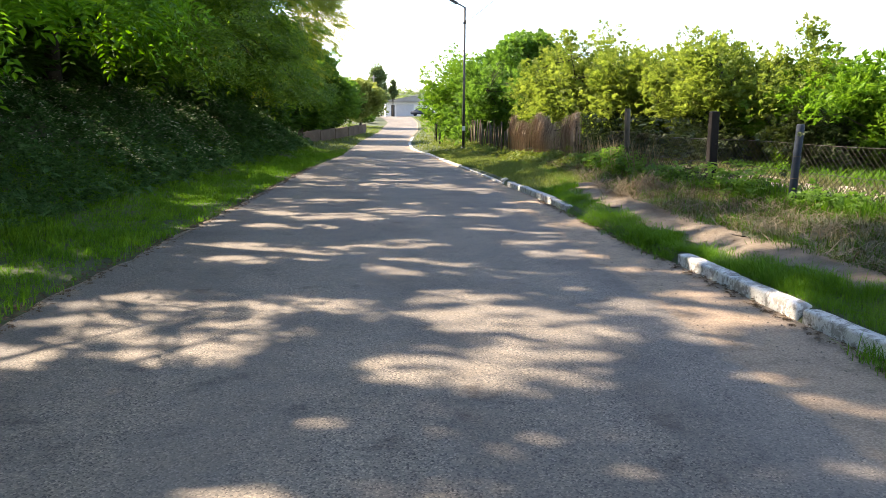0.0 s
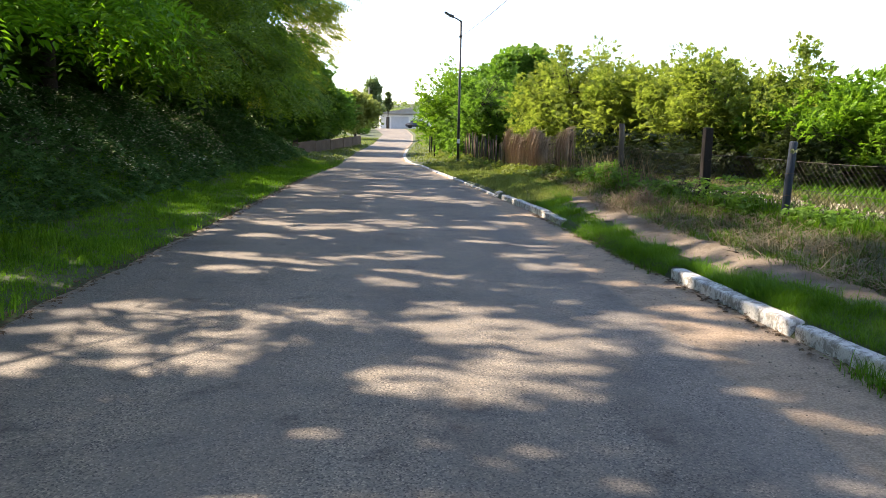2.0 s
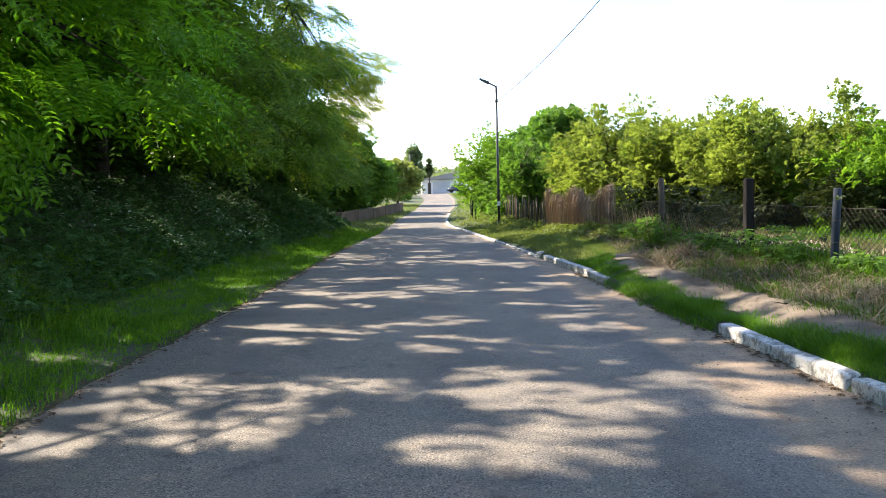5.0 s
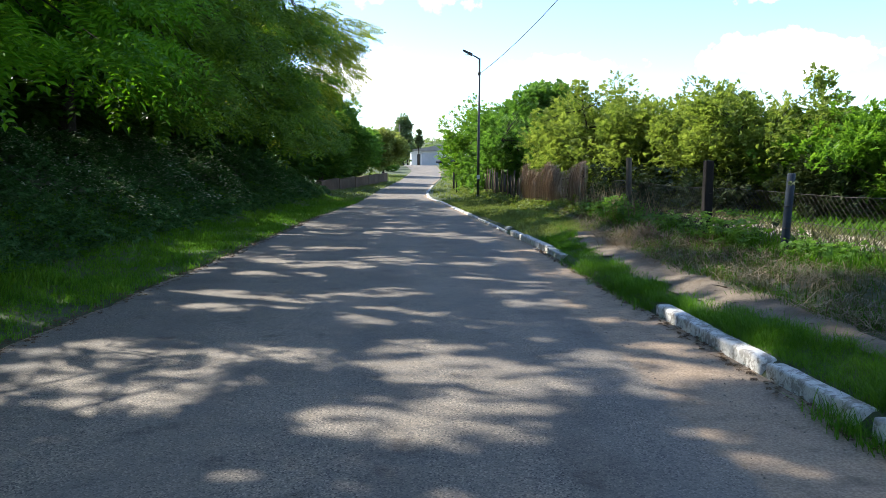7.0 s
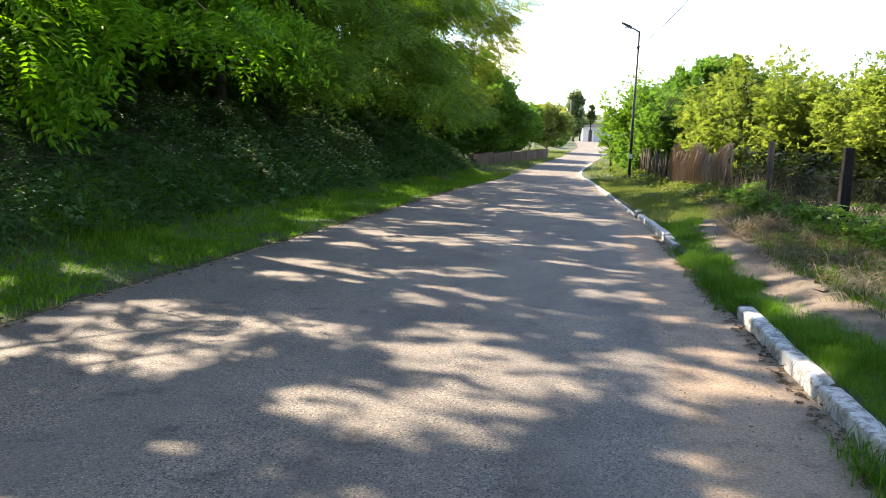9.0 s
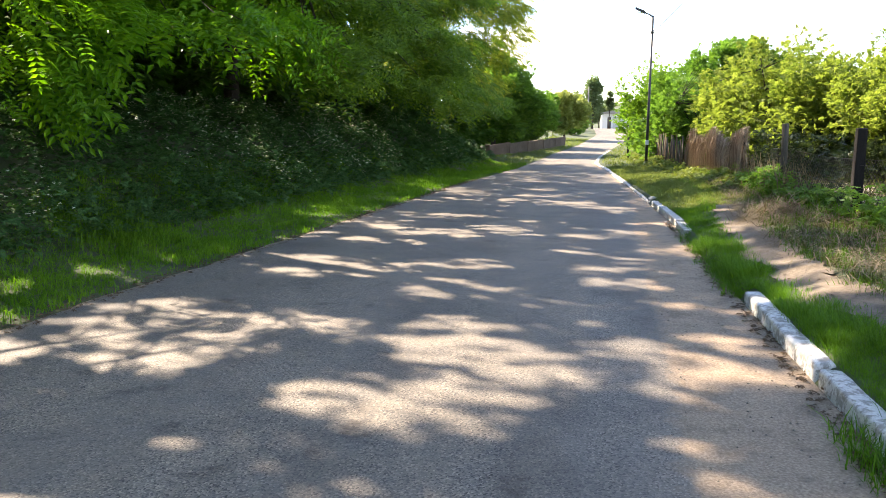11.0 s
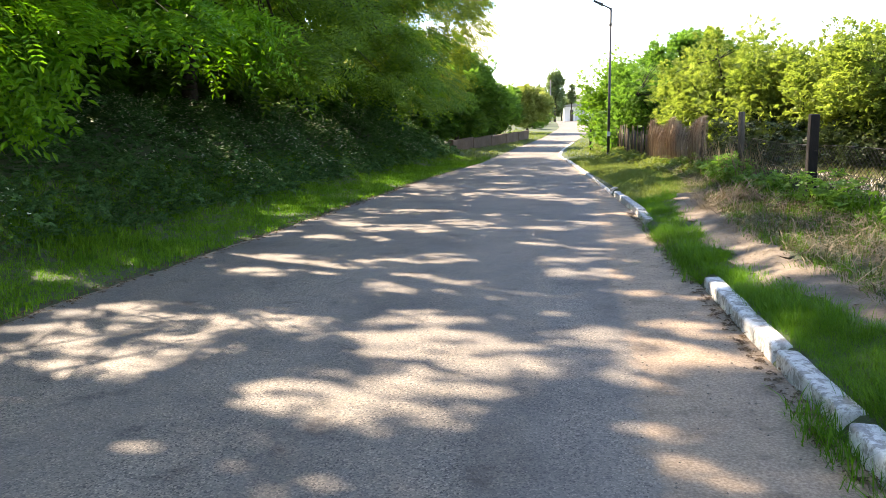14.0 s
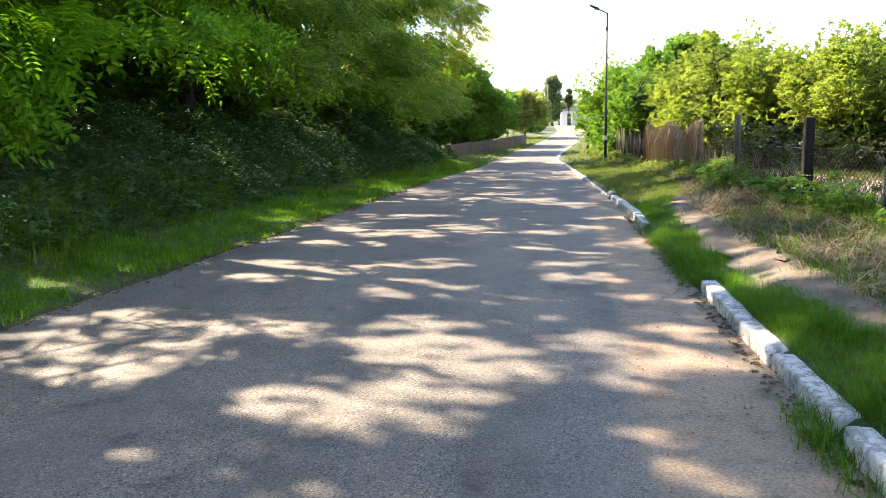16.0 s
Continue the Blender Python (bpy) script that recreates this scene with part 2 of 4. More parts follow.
OLIVE = leaf_material("olive_green_leaf", (0.120, 0.188, 0.036), (0.210, 0.288, 0.058), (0.325, 0.390, 0.105), 0.62)
# Undergrowth and creeper leaves, coloured dark for the shade behind the fence.
SHADELEAF = leaf_material("shade_darkened_leaf", (0.020, 0.034, 0.012), (0.034, 0.055, 0.017), (0.060, 0.085, 0.028), 0.3)
MIDLEAF = leaf_material("mid_green_leaf", (0.065, 0.160, 0.025), (0.115, 0.240, 0.040), (0.190, 0.340, 0.072), 0.6)
SUNGRASS = leaf_material("sunny_thin_grass", (0.090, 0.150, 0.025), (0.170, 0.230, 0.050), (0.300, 0.330, 0.120), 0.4, 0.6)
PALELEAF = leaf_material("yellow_green_leaf", (0.16, 0.21, 0.05), (0.27, 0.32, 0.09), (0.42, 0.45, 0.17), 0.5)
# Far leaves, lightened and greyed so that their colour carries the haze.
FARLEAF = leaf_material("hazy_far_leaf", (0.110, 0.170, 0.075), (0.160, 0.230, 0.105), (0.230, 0.300, 0.150), 0.45)
GRASS = leaf_material("fresh_grass", (0.030, 0.095, 0.005), (0.062, 0.165, 0.008), (0.125, 0.260, 0.018), 0.5, 0.6)
DRYGRASS = leaf_material("half_dry_grass", (0.050, 0.072, 0.022), (0.092, 0.105, 0.036), (0.17, 0.150, 0.072), 0.3, 0.7)
STRAW = leaf_material("dry_straw", (0.095, 0.072, 0.044), (0.170, 0.135, 0.086), (0.28, 0.23, 0.155), 0.2, 0.8)
WEED = leaf_material("grey_green_weed", (0.024, 0.074, 0.018), (0.048, 0.130, 0.036), (0.098, 0.210, 0.072), 0.35, 0.6)
KERBGRASS = leaf_material("lush_grass", (0.045, 0.140, 0.007), (0.090, 0.235, 0.012), (0.170, 0.350, 0.025), 0.5, 0.6)
FLOWER = leaf_material("white_blossom", (0.42, 0.45, 0.36), (0.58, 0.60, 0.50), (0.74, 0.75, 0.66), 0.3, 0.7)
LITTER = leaf_material("brown_leaf_litter", (0.05, 0.032, 0.02), (0.10, 0.065, 0.04), (0.19, 0.13, 0.08), 0.1, 0.8)

# ---- mesh helpers ----
rng = np.random.default_rng(7)


def solid(name, V, F, material, parent=None, label="", smooth=False):
    """One mesh object from arrays of vertices and of faces with three or four corners."""
    V, F = np.asarray(V, np.float32).reshape(-1, 3), np.asarray(F, np.int32)
    k = F.shape[1]
    me = bpy.data.meshes.new(name)
    me.vertices.add(len(V))
    me.vertices.foreach_set("co", V.ravel())
    me.loops.add(F.size)
    me.loops.foreach_set("vertex_index", F.ravel())
    me.polygons.add(len(F))
    me.polygons.foreach_set("loop_start", np.arange(0, F.size, k, dtype=np.int32))
    me.polygons.foreach_set("loop_total", np.full(len(F), k, np.int32))
    me.polygons.foreach_set("use_smooth", np.full(len(F), smooth))
    me.update(calc_edges=True)
    me.materials.append(material)
    ob = new(name, me)
    if parent:
        ob.parent = parent
    if label:
        ob["label"] = label
    return ob


def part(name, bm, material, parent=None, label="", smooth=False):
    me = bpy.data.meshes.new(name)
    bmesh.ops.recalc_face_normals(bm, faces=bm.faces)
    bm.to_mesh(me)
    bm.free()
    me.materials.append(material)
    for p in me.polygons:
        p.use_smooth = smooth
    ob = new(name, me)
    if parent:
        ob.parent = parent
    if label:
        ob["label"] = label
    return ob


def joined(pieces):
    """Several (vertices, faces) into one."""
    vs, fs, at = [], [], 0
    for V, F in pieces:
        vs.append(np.asarray(V, float))
        fs.append(np.asarray(F) + at)
        at += len(V)
    return np.concatenate(vs), np.concatenate(fs)


def tube(points, radii, sides=8):
    """A tapered, closed tube along points."""
    P, R = np.asarray(points, float), np.asarray(radii, float)
    V, F = [], []
    for i, p in enumerate(P):
        d = P[min(i + 1, len(P) - 1)] - P[max(i - 1, 0)]
        d /= np.linalg.norm(d) + 1e-9
        a = np.cross(d, (0.31, 0.95, 0.05) if abs(d[2]) > 0.8 else (0, 0, 1))
        a /= np.linalg.norm(a)
        b = np.cross(d, a)
        for s in range(sides):
            w = 2 * math.pi * s / sides
            V.append(p + R[i] * (math.cos(w) * a + math.sin(w) * b))
    for i in range(len(P) - 1):
        for s in range(sides):
            q = (s + 1) % sides
            F.append((i * sides + s, i * sides + q, (i + 1) * sides + q, (i + 1) * sides + s))
    n = len(V)
    V += [P[0], P[-1]]
    for s in range(sides):
        q = (s + 1) % sides
        F.append((n, q, s, s))
        F.append((n + 1, (len(P) - 1) * sides + s, (len(P) - 1) * sides + q, (len(P) - 1) * sides + q))
    return np.array(V), np.array(F)


def tube_part(name, points, radii, material, parent=None, label="", sides=8):
    bm = bmesh.new()
    V, F = tube(points, radii, sides)
    vs = [bm.verts.new(v) for v in V]
    for f in F:
        u = list(dict.fromkeys(int(i) for i in f))
        bm.faces.new([vs[i] for i in u])
    return part(name, bm, material, parent, label, True)


def box_part(name, x0, x1, y0, y1, z0, z1, material, parent=None, label="", bevel=0.01, jitter=0.0):
    bm = bmesh.new()
    bmesh.ops.create_cube(bm, size=1)
    for v in bm.verts:
        v.co = Vector(((x0 + x1) / 2 + v.co.x * (x1 - x0), (y0 + y1) / 2 + v.co.y * (y1 - y0), (z0 + z1) / 2 + v.co.z * (z1 - z0)))
        v.co += Vector([random.uniform(-jitter, jitter) for _ in range(3)])
    if bevel:
        bmesh.ops.bevel(bm, geom=list(bm.edges), offset=bevel, segments=2, profile=0.6, affect="EDGES")
    return part(name, bm, material, parent, label)


def empty(name, x, y, z, label, category, group="", kind=""):
    ob = new(name)
    ob.location = (x, y, z)
    return tagged(ob, label, category, group, kind)


def under(thing, *obs):
    """Hangs parts that were built in world places under a thing."""
    for ob in obs:
        ob.parent = thing
        ob.matrix_parent_inverse = Matrix.Translation(thing.location).inverted()
    return thing


def turns(axis, up):
    """Frames (N, 3, 3) whose columns are side, axis and normal, from the ways that leaves point and roughly face."""
    a = axis / (np.linalg.norm(axis, axis=1, keepdims=True) + 1e-9)
    s = np.cross(a, up)
    s /= np.linalg.norm(s, axis=1, keepdims=True) + 1e-9
    n = np.cross(s, a)
    return np.stack([s, a, n], axis=2)


def scatter(name, T, TF, M, P, size, material, parent=None, label="", without=None):
    """Copies of a small template (vertices T, faces TF) at places P with frames M and sizes, joined in one mesh."""
    N, k = len(P), len(T)
    V = np.einsum("nij,kj->nki", M, T) * np.asarray(size).reshape(-1, 1, 1) + P[:, None, :]
    F = TF[None] + (np.arange(N) * k)[:, None, None]
    V, F = V.reshape(-1, 3), F.reshape(-1, TF.shape[1])
    if without:
        F = F[~without(V[F].mean(axis=1))]
    return solid(name, V, F, material, parent, label)


def leaf(cx, cy, ang, length, width, lift=0.0, fold=0.12):
    """A folded diamond leaf in the xy plane that starts at (cx, cy)."""
    d, s = np.array((math.sin(ang), math.cos(ang), 0)), np.array((math.cos(ang), -math.sin(ang), 0))
    o = np.array((cx, cy, lift))
    z = np.array((0, 0, 1))
    return [o, o + d * length * 0.45 + s * width / 2 + z * fold * width, o + d * length - z * fold * length, o + d * length * 0.45 - s * width / 2 + z * fold * width]


def template(leaves):
    T = np.array([v for lf in leaves for v in lf])
    return T, np.arange(len(T)).reshape(-1, 4)


PINNATE = template([leaf(0, 0.08 + 0.155 * i, sgn * 1.15, 0.27, 0.12, -0.03 * i * i * 0.3) for i in range(6) for sgn in (-1, 1)] + [leaf(0, 1.0, 0, 0.28, 0.12, -0.25)])
WHORL = template([leaf(0.03 * math.sin(w), 0.1 * i, w, 0.62, 0.36, 0.02 * i) for i, w in enumerate((-1.3, 1.2, -0.55, 0.6, 0.0, 2.4))])
PAIR = template([leaf(0, 0, -0.6, 1.0, 0.5), leaf(0, 0.1, 0.8, 0.9, 0.45), leaf(0, 0.3, 0.1, 0.95, 0.45)])
FLORET = template([leaf(0, 0, w, 0.5, 0.42, 0.0, 0.05) for w in (0.0, 2.1, 4.2)])


def blade(ang, length, lean, width):
    d, s = np.array((math.sin(ang), math.cos(ang), 0)), np.array((math.cos(ang), -math.sin(ang), 0))
    z = np.array((0, 0, 1))
    a, b, c = 0 * z, z * length * 0.6 + d * lean * 0.35, z * length + d * lean
    return [a - s * width / 2, a + s * width / 2, b + s * width * 0.4, b - s * width * 0.4], [b - s * width * 0.4, b + s * width * 0.4, c + s * 0.001, c - s * 0.001]


def tuft(seed, count, width=0.06, lean=0.5):
    r = random.Random(seed)
    quads = []
    for _ in range(count):
        o = np.array((r.uniform(-0.4, 0.4), r.uniform(-0.4, 0.4), 0))
        for q in blade(r.uniform(0, 6.28), r.uniform(0.5, 1.0), r.uniform(0.1, lean), width):
            quads.append([v + o for v in q])
    return template(quads)


LUSH, SPARSE = tuft(5, 9, 0.032, 1.25), tuft(6, 3, 0.11, 0.9)
TUFT, DRYTUFT = tuft(1, 6, 0.085, 1.25), tuft(2, 6, 0.045, 1.1)


def flat_frames(n, tilt=0.25):
    w = rng.uniform(0, 2 * math.pi, n)
    axis = np.stack([np.cos(w), np.sin(w), rng.normal(0, tilt, n)], 1)
    return turns(axis, np.tile((0.0, 0.0, 1.0), (n, 1)))


# ---- plan ----
LEFT_EDGE = [(-40, -3.65), (6, -3.53), (8.6, -3.35), (12.3, -3.05), (22, -2.45), (31, -1.5), (46, -0.75), (62, 0.65), (89, 2.3), (110, 2.3), (170, 2.0)]
RIGHT_EDGE = [(-40, 2.62), (14, 2.62), (18, 2.46), (22, 2.29), (30, 1.9), (36, 1.52), (42.6, 1.78), (52.7, 2.65), (66, 4.05), (88, 5.65), (110, 6.6), (170, 9.0)]
ASPHALT_EDGE = [(-40, 1.62), (4, 1.68), (5.5, 1.72), (8.5, 1.84), (13, 1.97), (20, 2.22), (24, 2.13)]


def xl(y):
    return np.interp(y, *zip(*LEFT_EDGE))


def xr(y):
    return np.interp(y, *zip(*RIGHT_EDGE))


def smooth(u):
    u = np.clip(u, 0, 1)
    return u * u * (3 - 2 * u)


def road_z(y):
    return 1.25 * smooth((np.asarray(y, float) - 35) / 100)


def ground_z(x, y):
    """The lie of the land: level road, bank beside it on one side, verge that rises to the fence on the other."""
    x, y = np.asarray(x, float), np.asarray(y, float)
    u, v = xl(y) - x, x - xr(y)
    near = 1 - smooth((y - 30) / 12)
    bank = (0.35 + 1.35 * near) * smooth((u - 1.0) / 4.2) + 0.02 * np.clip(u, 0, 1)
    verge = 0.10 + 0.15 * smooth((v - 0.1) / 0.9) + 0.17 * smooth((v - 1.0) / 1.6) - 0.12 * smooth((v - 3.0) / 3)
    verge = verge * (1 - 0.72 * smooth((y - 19) / 8))
    side = np.where(u > 0, bank, np.where(v > 0, verge * smooth(v / 0.12), -0.03))
    wob = 0.035 * np.sin(1.7 * x + 0.6 * y) * np.sin(0.9 * y - 0.7 * x) * np.clip(np.maximum(u, v) - 0.5, 0, 1)
    r = np.hypot(x, y)
    hill = smooth((r - 220) / 1300) * (33 + 5 * np.sin(x / 260 + 1) + 4 * np.sin(x / 90) + 22 * smooth(x / 900))
    return road_z(y) + side + wob + hill


def in_strip(n, y0, y1, f0, f1):
    """Random points between two lines x = f(y) of the plan, on the ground."""
    y = rng.uniform(y0, y1, n)
    x = f0(y) + (f1(y) - f0(y)) * rng.uniform(0, 1, n)
    return np.stack([x, y, ground_z(x, y)], 1)

# ---- ground and road ----
def strip(name, ys, lines, zs, material, lift):
    """A sheet along the road: lines are functions x(y), zs functions z(x, y)."""
    Y = np.asarray(ys, float)
    X = np.stack([f(Y) for f in lines], 1)
    Z = zs(X, Y[:, None] + 0 * X) + lift
    V = np.stack([X, Y[:, None] + 0 * X, Z], 2).reshape(-1, 3)
    c = len(lines)
    i, j = np.meshgrid(np.arange(len(Y) - 1), np.arange(c - 1), indexing="ij")
    a = (i * c + j).ravel()
    return solid(name, V, np.stack([a, a + 1, a + c + 1, a + c], 1), material, smooth=True)


def offset(f, d):
    return lambda y: f(y) + d


YS = np.concatenate([np.arange(-40, -4, 2), np.arange(-4, 40, 0.4), np.arange(40, 110, 1.5), np.arange(110, 170, 6), np.geomspace(170, 2600, 26)])
YS = np.concatenate([-np.geomspace(1200, 50, 10), YS])
OUT = np.concatenate([np.arange(0, 12, 0.35), np.geomspace(12, 2600, 30)])
cols = [offset(xl, -d) for d in OUT[::-1]] + [lambda y, k=k: xl(y) * (1 - k) + xr(y) * k for k in (0.02, 0.5, 0.98)] + [offset(xr, d) for d in np.concatenate([[0.0, 0.06, 0.12, 0.3], OUT[2:]])]


def ground_material():
    m, n, l, p = nodes_of("grassland")
    g = n.new("ShaderNodeNewGeometry")
    pos = g.outputs["Position"]
    a, b = noise_node(n, l, pos, 0.45, 5), noise_node(n, l, pos, 9, 6, 0.7)
    fields = noise_node(n, l, pos, 0.011, 5, 0.65)
    c = mix_node(n, l, ramp_node(n, l, a, [(0.35, (0.045, 0.065, 0.02)), (0.5, (0.085, 0.105, 0.035)), (0.66, (0.17, 0.145, 0.085))]),
                 ramp_node(n, l, b, [(0.3, (0.05, 0.06, 0.022)), (0.5, (0.095, 0.105, 0.04)), (0.72, (0.20, 0.17, 0.10))]), 0.5)
    c = mix_node(n, l, c, ramp_node(n, l, fields, [(0.40, (0.30, 0.44, 0.44)), (0.5, (0.5, 0.64, 0.58)), (0.62, (0.85, 0.88, 0.7))]), 0.9, "MULTIPLY")
    l.new(c, p.inputs["Base Color"])
    p.inputs["Roughness"].default_value = 0.95
    bump_node(n, l, p, b, 0.5, 0.03)
    return m


ground = tagged(strip("ground", YS, cols, ground_z, ground_material(), 0.0), "grassy ground rising to low green hills", "ground", kind="structure")

RY = np.concatenate([np.arange(-40, 0, 2), np.arange(0, 45, 0.25), np.arange(45, 171, 1.5)])


def crown_z(x, y):
    return road_z(y) + 0 * x


def ragged(f, amp, seed):
    return lambda y: f(y) + amp * (np.sin(y * 2.3 + seed) + np.sin(y * 5.1 + 2 * seed) + 0.7 * np.sin(y * 11.7 + 3 * seed)) / 2.7


road = tagged(strip("road", RY, [ragged(xl, 0.07, 1)] + [lambda y, k=k: xl(y) * (1 - k) + xr(y) * k for k in np.linspace(0.03, 1.0, 60)], crown_z, ASPHALT, 0.004), "worn grey asphalt road with sandy dust along its edges", "road", kind="structure")


def asphalt_right(y):
    return np.where(y < 24, np.interp(y, *zip(*ASPHALT_EDGE)), xr(y) - 0.12)


co = np.empty(len(road.data.vertices) * 3, np.float32)
road.data.vertices.foreach_get("co", co)
co = co.reshape(-1, 3)
aw = asphalt_right(co[:, 1]) + 0.03 * np.sin(1.3 * co[:, 1]) + 0.02 * np.sin(3.7 * co[:, 1] + 1)
dust_at = road.data.attributes.new("dust", "FLOAT", "POINT")
dust_at.data.foreach_set("value", np.maximum(np.interp(co[:, 0] - aw, [-0.9, -0.6, 0.0, 0.4], [0.0, 0.15, 0.5, 1.0]), np.interp(co[:, 0] - xl(co[:, 1]), [0, 0.12, 0.5], [0.52, 0.40, 0.1])).astype(np.float32))

def path_mid(y):
    return np.interp(y, [-40, 5, 6, 7.6, 9.5, 13.3, 16.5, 18.5, 22, 30], [3.6, 3.52, 3.46, 3.33, 3.25, 3.46, 3.87, 4.1, 4.0, 3.2])


def path_half(y):
    return np.interp(y, [-40, 5.5, 8, 11, 16, 22, 30], [0.18, 0.20, 0.26, 0.29, 0.28, 0.28, 0.12])


PY = np.arange(-30, 30, 0.25)
footpath = tagged(strip("footpath", PY, [ragged(lambda y, k=k: path_mid(y) + k * path_half(y), 0.17 * abs(k), 2 + 2 * k) for k in (-1, -0.6, -0.2, 0.2, 0.6, 1)],
                        lambda x, y: ground_z(x, y) + 0.012 * np.sin(7 * x + 3 * y) * np.sin(5.3 * y - 4 * x), PATHDIRT, 0.018), "narrow trodden earth footpath through the grass", "footpath", kind="structure")
yard = tagged(strip("yard", np.arange(4, 24, 0.5), [ragged(lambda y: 5.75 + 0 * y, 0.12, 3), lambda y: 6.9 + 0 * y, ragged(lambda y: 8.3 + 0 * y, 0.35, 5)],
                    lambda x, y: ground_z(x, y), YARD, 0.03), "pale stony bare ground behind the wire fence", "ground", kind="structure")

# ---- kerb ----
kerb = empty("kerb", 2.62, 0, 0, "whitewashed concrete kerb stones, chipped and sunken in places", "kerb", kind="structure")


def kerb_mesh(length, seed):
    r = random.Random(seed)
    bm = bmesh.new()
    bmesh.ops.create_cube(bm, size=1)
    for v in bm.verts:
        v.co = Vector((v.co.x * 0.15, v.co.y * length, v.co.z * 0.30))
    bmesh.ops.bevel(bm, geom=list(bm.edges), offset=0.028, segments=3, profile=0.6, affect="EDGES")
    bmesh.ops.subdivide_edges(bm, edges=[e for e in bm.edges if e.calc_length() > 0.3], cuts=5)
    for v in bm.verts:
        q = noise.noise_vector(v.co * 5 + Vector((seed * 3.1, 0, 0)))
        v.co += q * 0.006
    me = bpy.data.meshes.new("kerb_stone")
    bmesh.ops.recalc_face_normals(bm, faces=bm.faces)
    bm.to_mesh(me)
    bm.free()
    me.materials.append(KERB)
    for p in me.polygons:
        p.use_smooth = True
    return me


STONES = [kerb_mesh(1.16, s) for s in range(5)]
joints = [7.84 - 1.2 * k for k in range(2)] + [5.42 - 1.2 * k for k in range(1)] + [4.08 - 1.2 * k for k in range(8)]
far_joints = [17.2 - 1.2 * k for k in range(4)][:4] + [18.8 + 1.2 * k for k in range(36)]
for k, y1 in enumerate(joints + far_joints):
    y = y1 - 0.58
    if y > 52:
        continue
    stone = new("kerb_stone", STONES[k % 5])
    stone.parent = kerb
    stone.matrix_parent_inverse = Matrix.Translation(kerb.location).inverted()
    turn = math.degrees(math.atan2(float(xr(y + 0.5) - xr(y - 0.5)), 1.0))
    stone.matrix_basis = pose(float(xr(y)) + 0.075 + random.uniform(-0.015, 0.015), y, float(road_z(y)) - (0.03 if y < 17.5 else 0.105) + random.uniform(-0.018, 0.012), random.uniform(-0.8, 0.8), random.uniform(-3, 3), -turn + random.uniform(-1, 1))

# ---- trees ----
# Openings in the crowns, by where the sun that falls through them lies on the road: x, y, half width, half length.
NEAR_GAPS = [(-0.05, 4.55, 0.5, 0.42), (0.35, 4.5, 0.3, 0.28), (0.5, 4.85, 0.36, 0.26), (0.3, 5.8, 0.55, 0.38), (0.72, 5.19, 0.4, 0.32), (-0.04, 6.46, 0.3, 0.22), (-1.95, 5.08, 0.39, 0.22),
             (-2.95, 5.72, 0.65, 0.28), (-3.2, 5.15, 0.6, 0.36), (-2.75, 6.42, 0.6, 0.42), (-1.36, 6.3, 0.43, 0.26), (-1.89, 5.81, 0.31, 0.22), (0.13, 3.4, 0.19, 0.13),
             (0.5, 3.4, 0.14, 0.08), (-0.44, 3.54, 0.11, 0.07), (-2.71, 3.85, 0.24, 0.14), (-2.32, 3.98, 0.19, 0.1), (-1.02, 3.73, 0.15, 0.09), (1.53, 4.13, 0.13, 0.08),
             (1.33, 6.0, 0.28, 0.13), (1.67, 6.01, 0.23, 0.13), (1.85, 5.55, 0.22, 0.18), (2.34, 5.38, 0.25, 0.13)]
FAR_GAPS = [(-1.73, 9.07, 0.95, 0.36), (-2.22, 8.37, 0.38, 0.22), (-0.44, 9.36, 0.49, 0.3), (-0.43, 7.75, 0.35, 0.3), (0.26, 7.63, 0.29, 0.2), (0.92, 7.43, 0.34, 0.17),
            (1.28, 9.42, 0.35, 0.22), (-1.33, 14.5, 0.48, 0.36), (-2.16, 12.62, 0.19, 0.26), (-2.17, 10.99, 0.24, 0.2), (-0.97, 12.14, 0.36, 0.25), (-0.04, 12.56, 0.37, 0.27),
            (0.72, 17.09, 0.5, 0.36), (1.11, 12.07, 0.36, 0.2), (1.9, 12.59, 0.23, 0.2), (-1.4, 11.84, 0.35, 0.22), (1.65, 8.38, 0.19, 0.12), (3.6, 8.2, 0.5, 0.2), (3.7, 12.0, 0.5, 0.3), (3.9, 15.5, 0.6, 0.5), (-3.9, 5.7, 0.35, 0.35), (-5.0, 8.6, 0.35, 0.25), (-5.4, 6.6, 0.3, 0.2)]


LATTICE = np.random.default_rng(3).uniform(0, 1, (128, 128))


def mottle(x, y, cycles):
    """Soft random values between 0 and 1 over the plan."""
    u, v = x * cycles, y * cycles
    i, j = np.floor(u).astype(int), np.floor(v).astype(int)
    a, b = smooth(u - i), smooth(v - j)
    g = LATTICE
    return (g[i % 128, j % 128] * (1 - a) + g[(i + 1) % 128, j % 128] * a) * (1 - b) + (g[i % 128, (j + 1) % 128] * (1 - a) + g[(i + 1) % 128, (j + 1) % 128] * a) * b


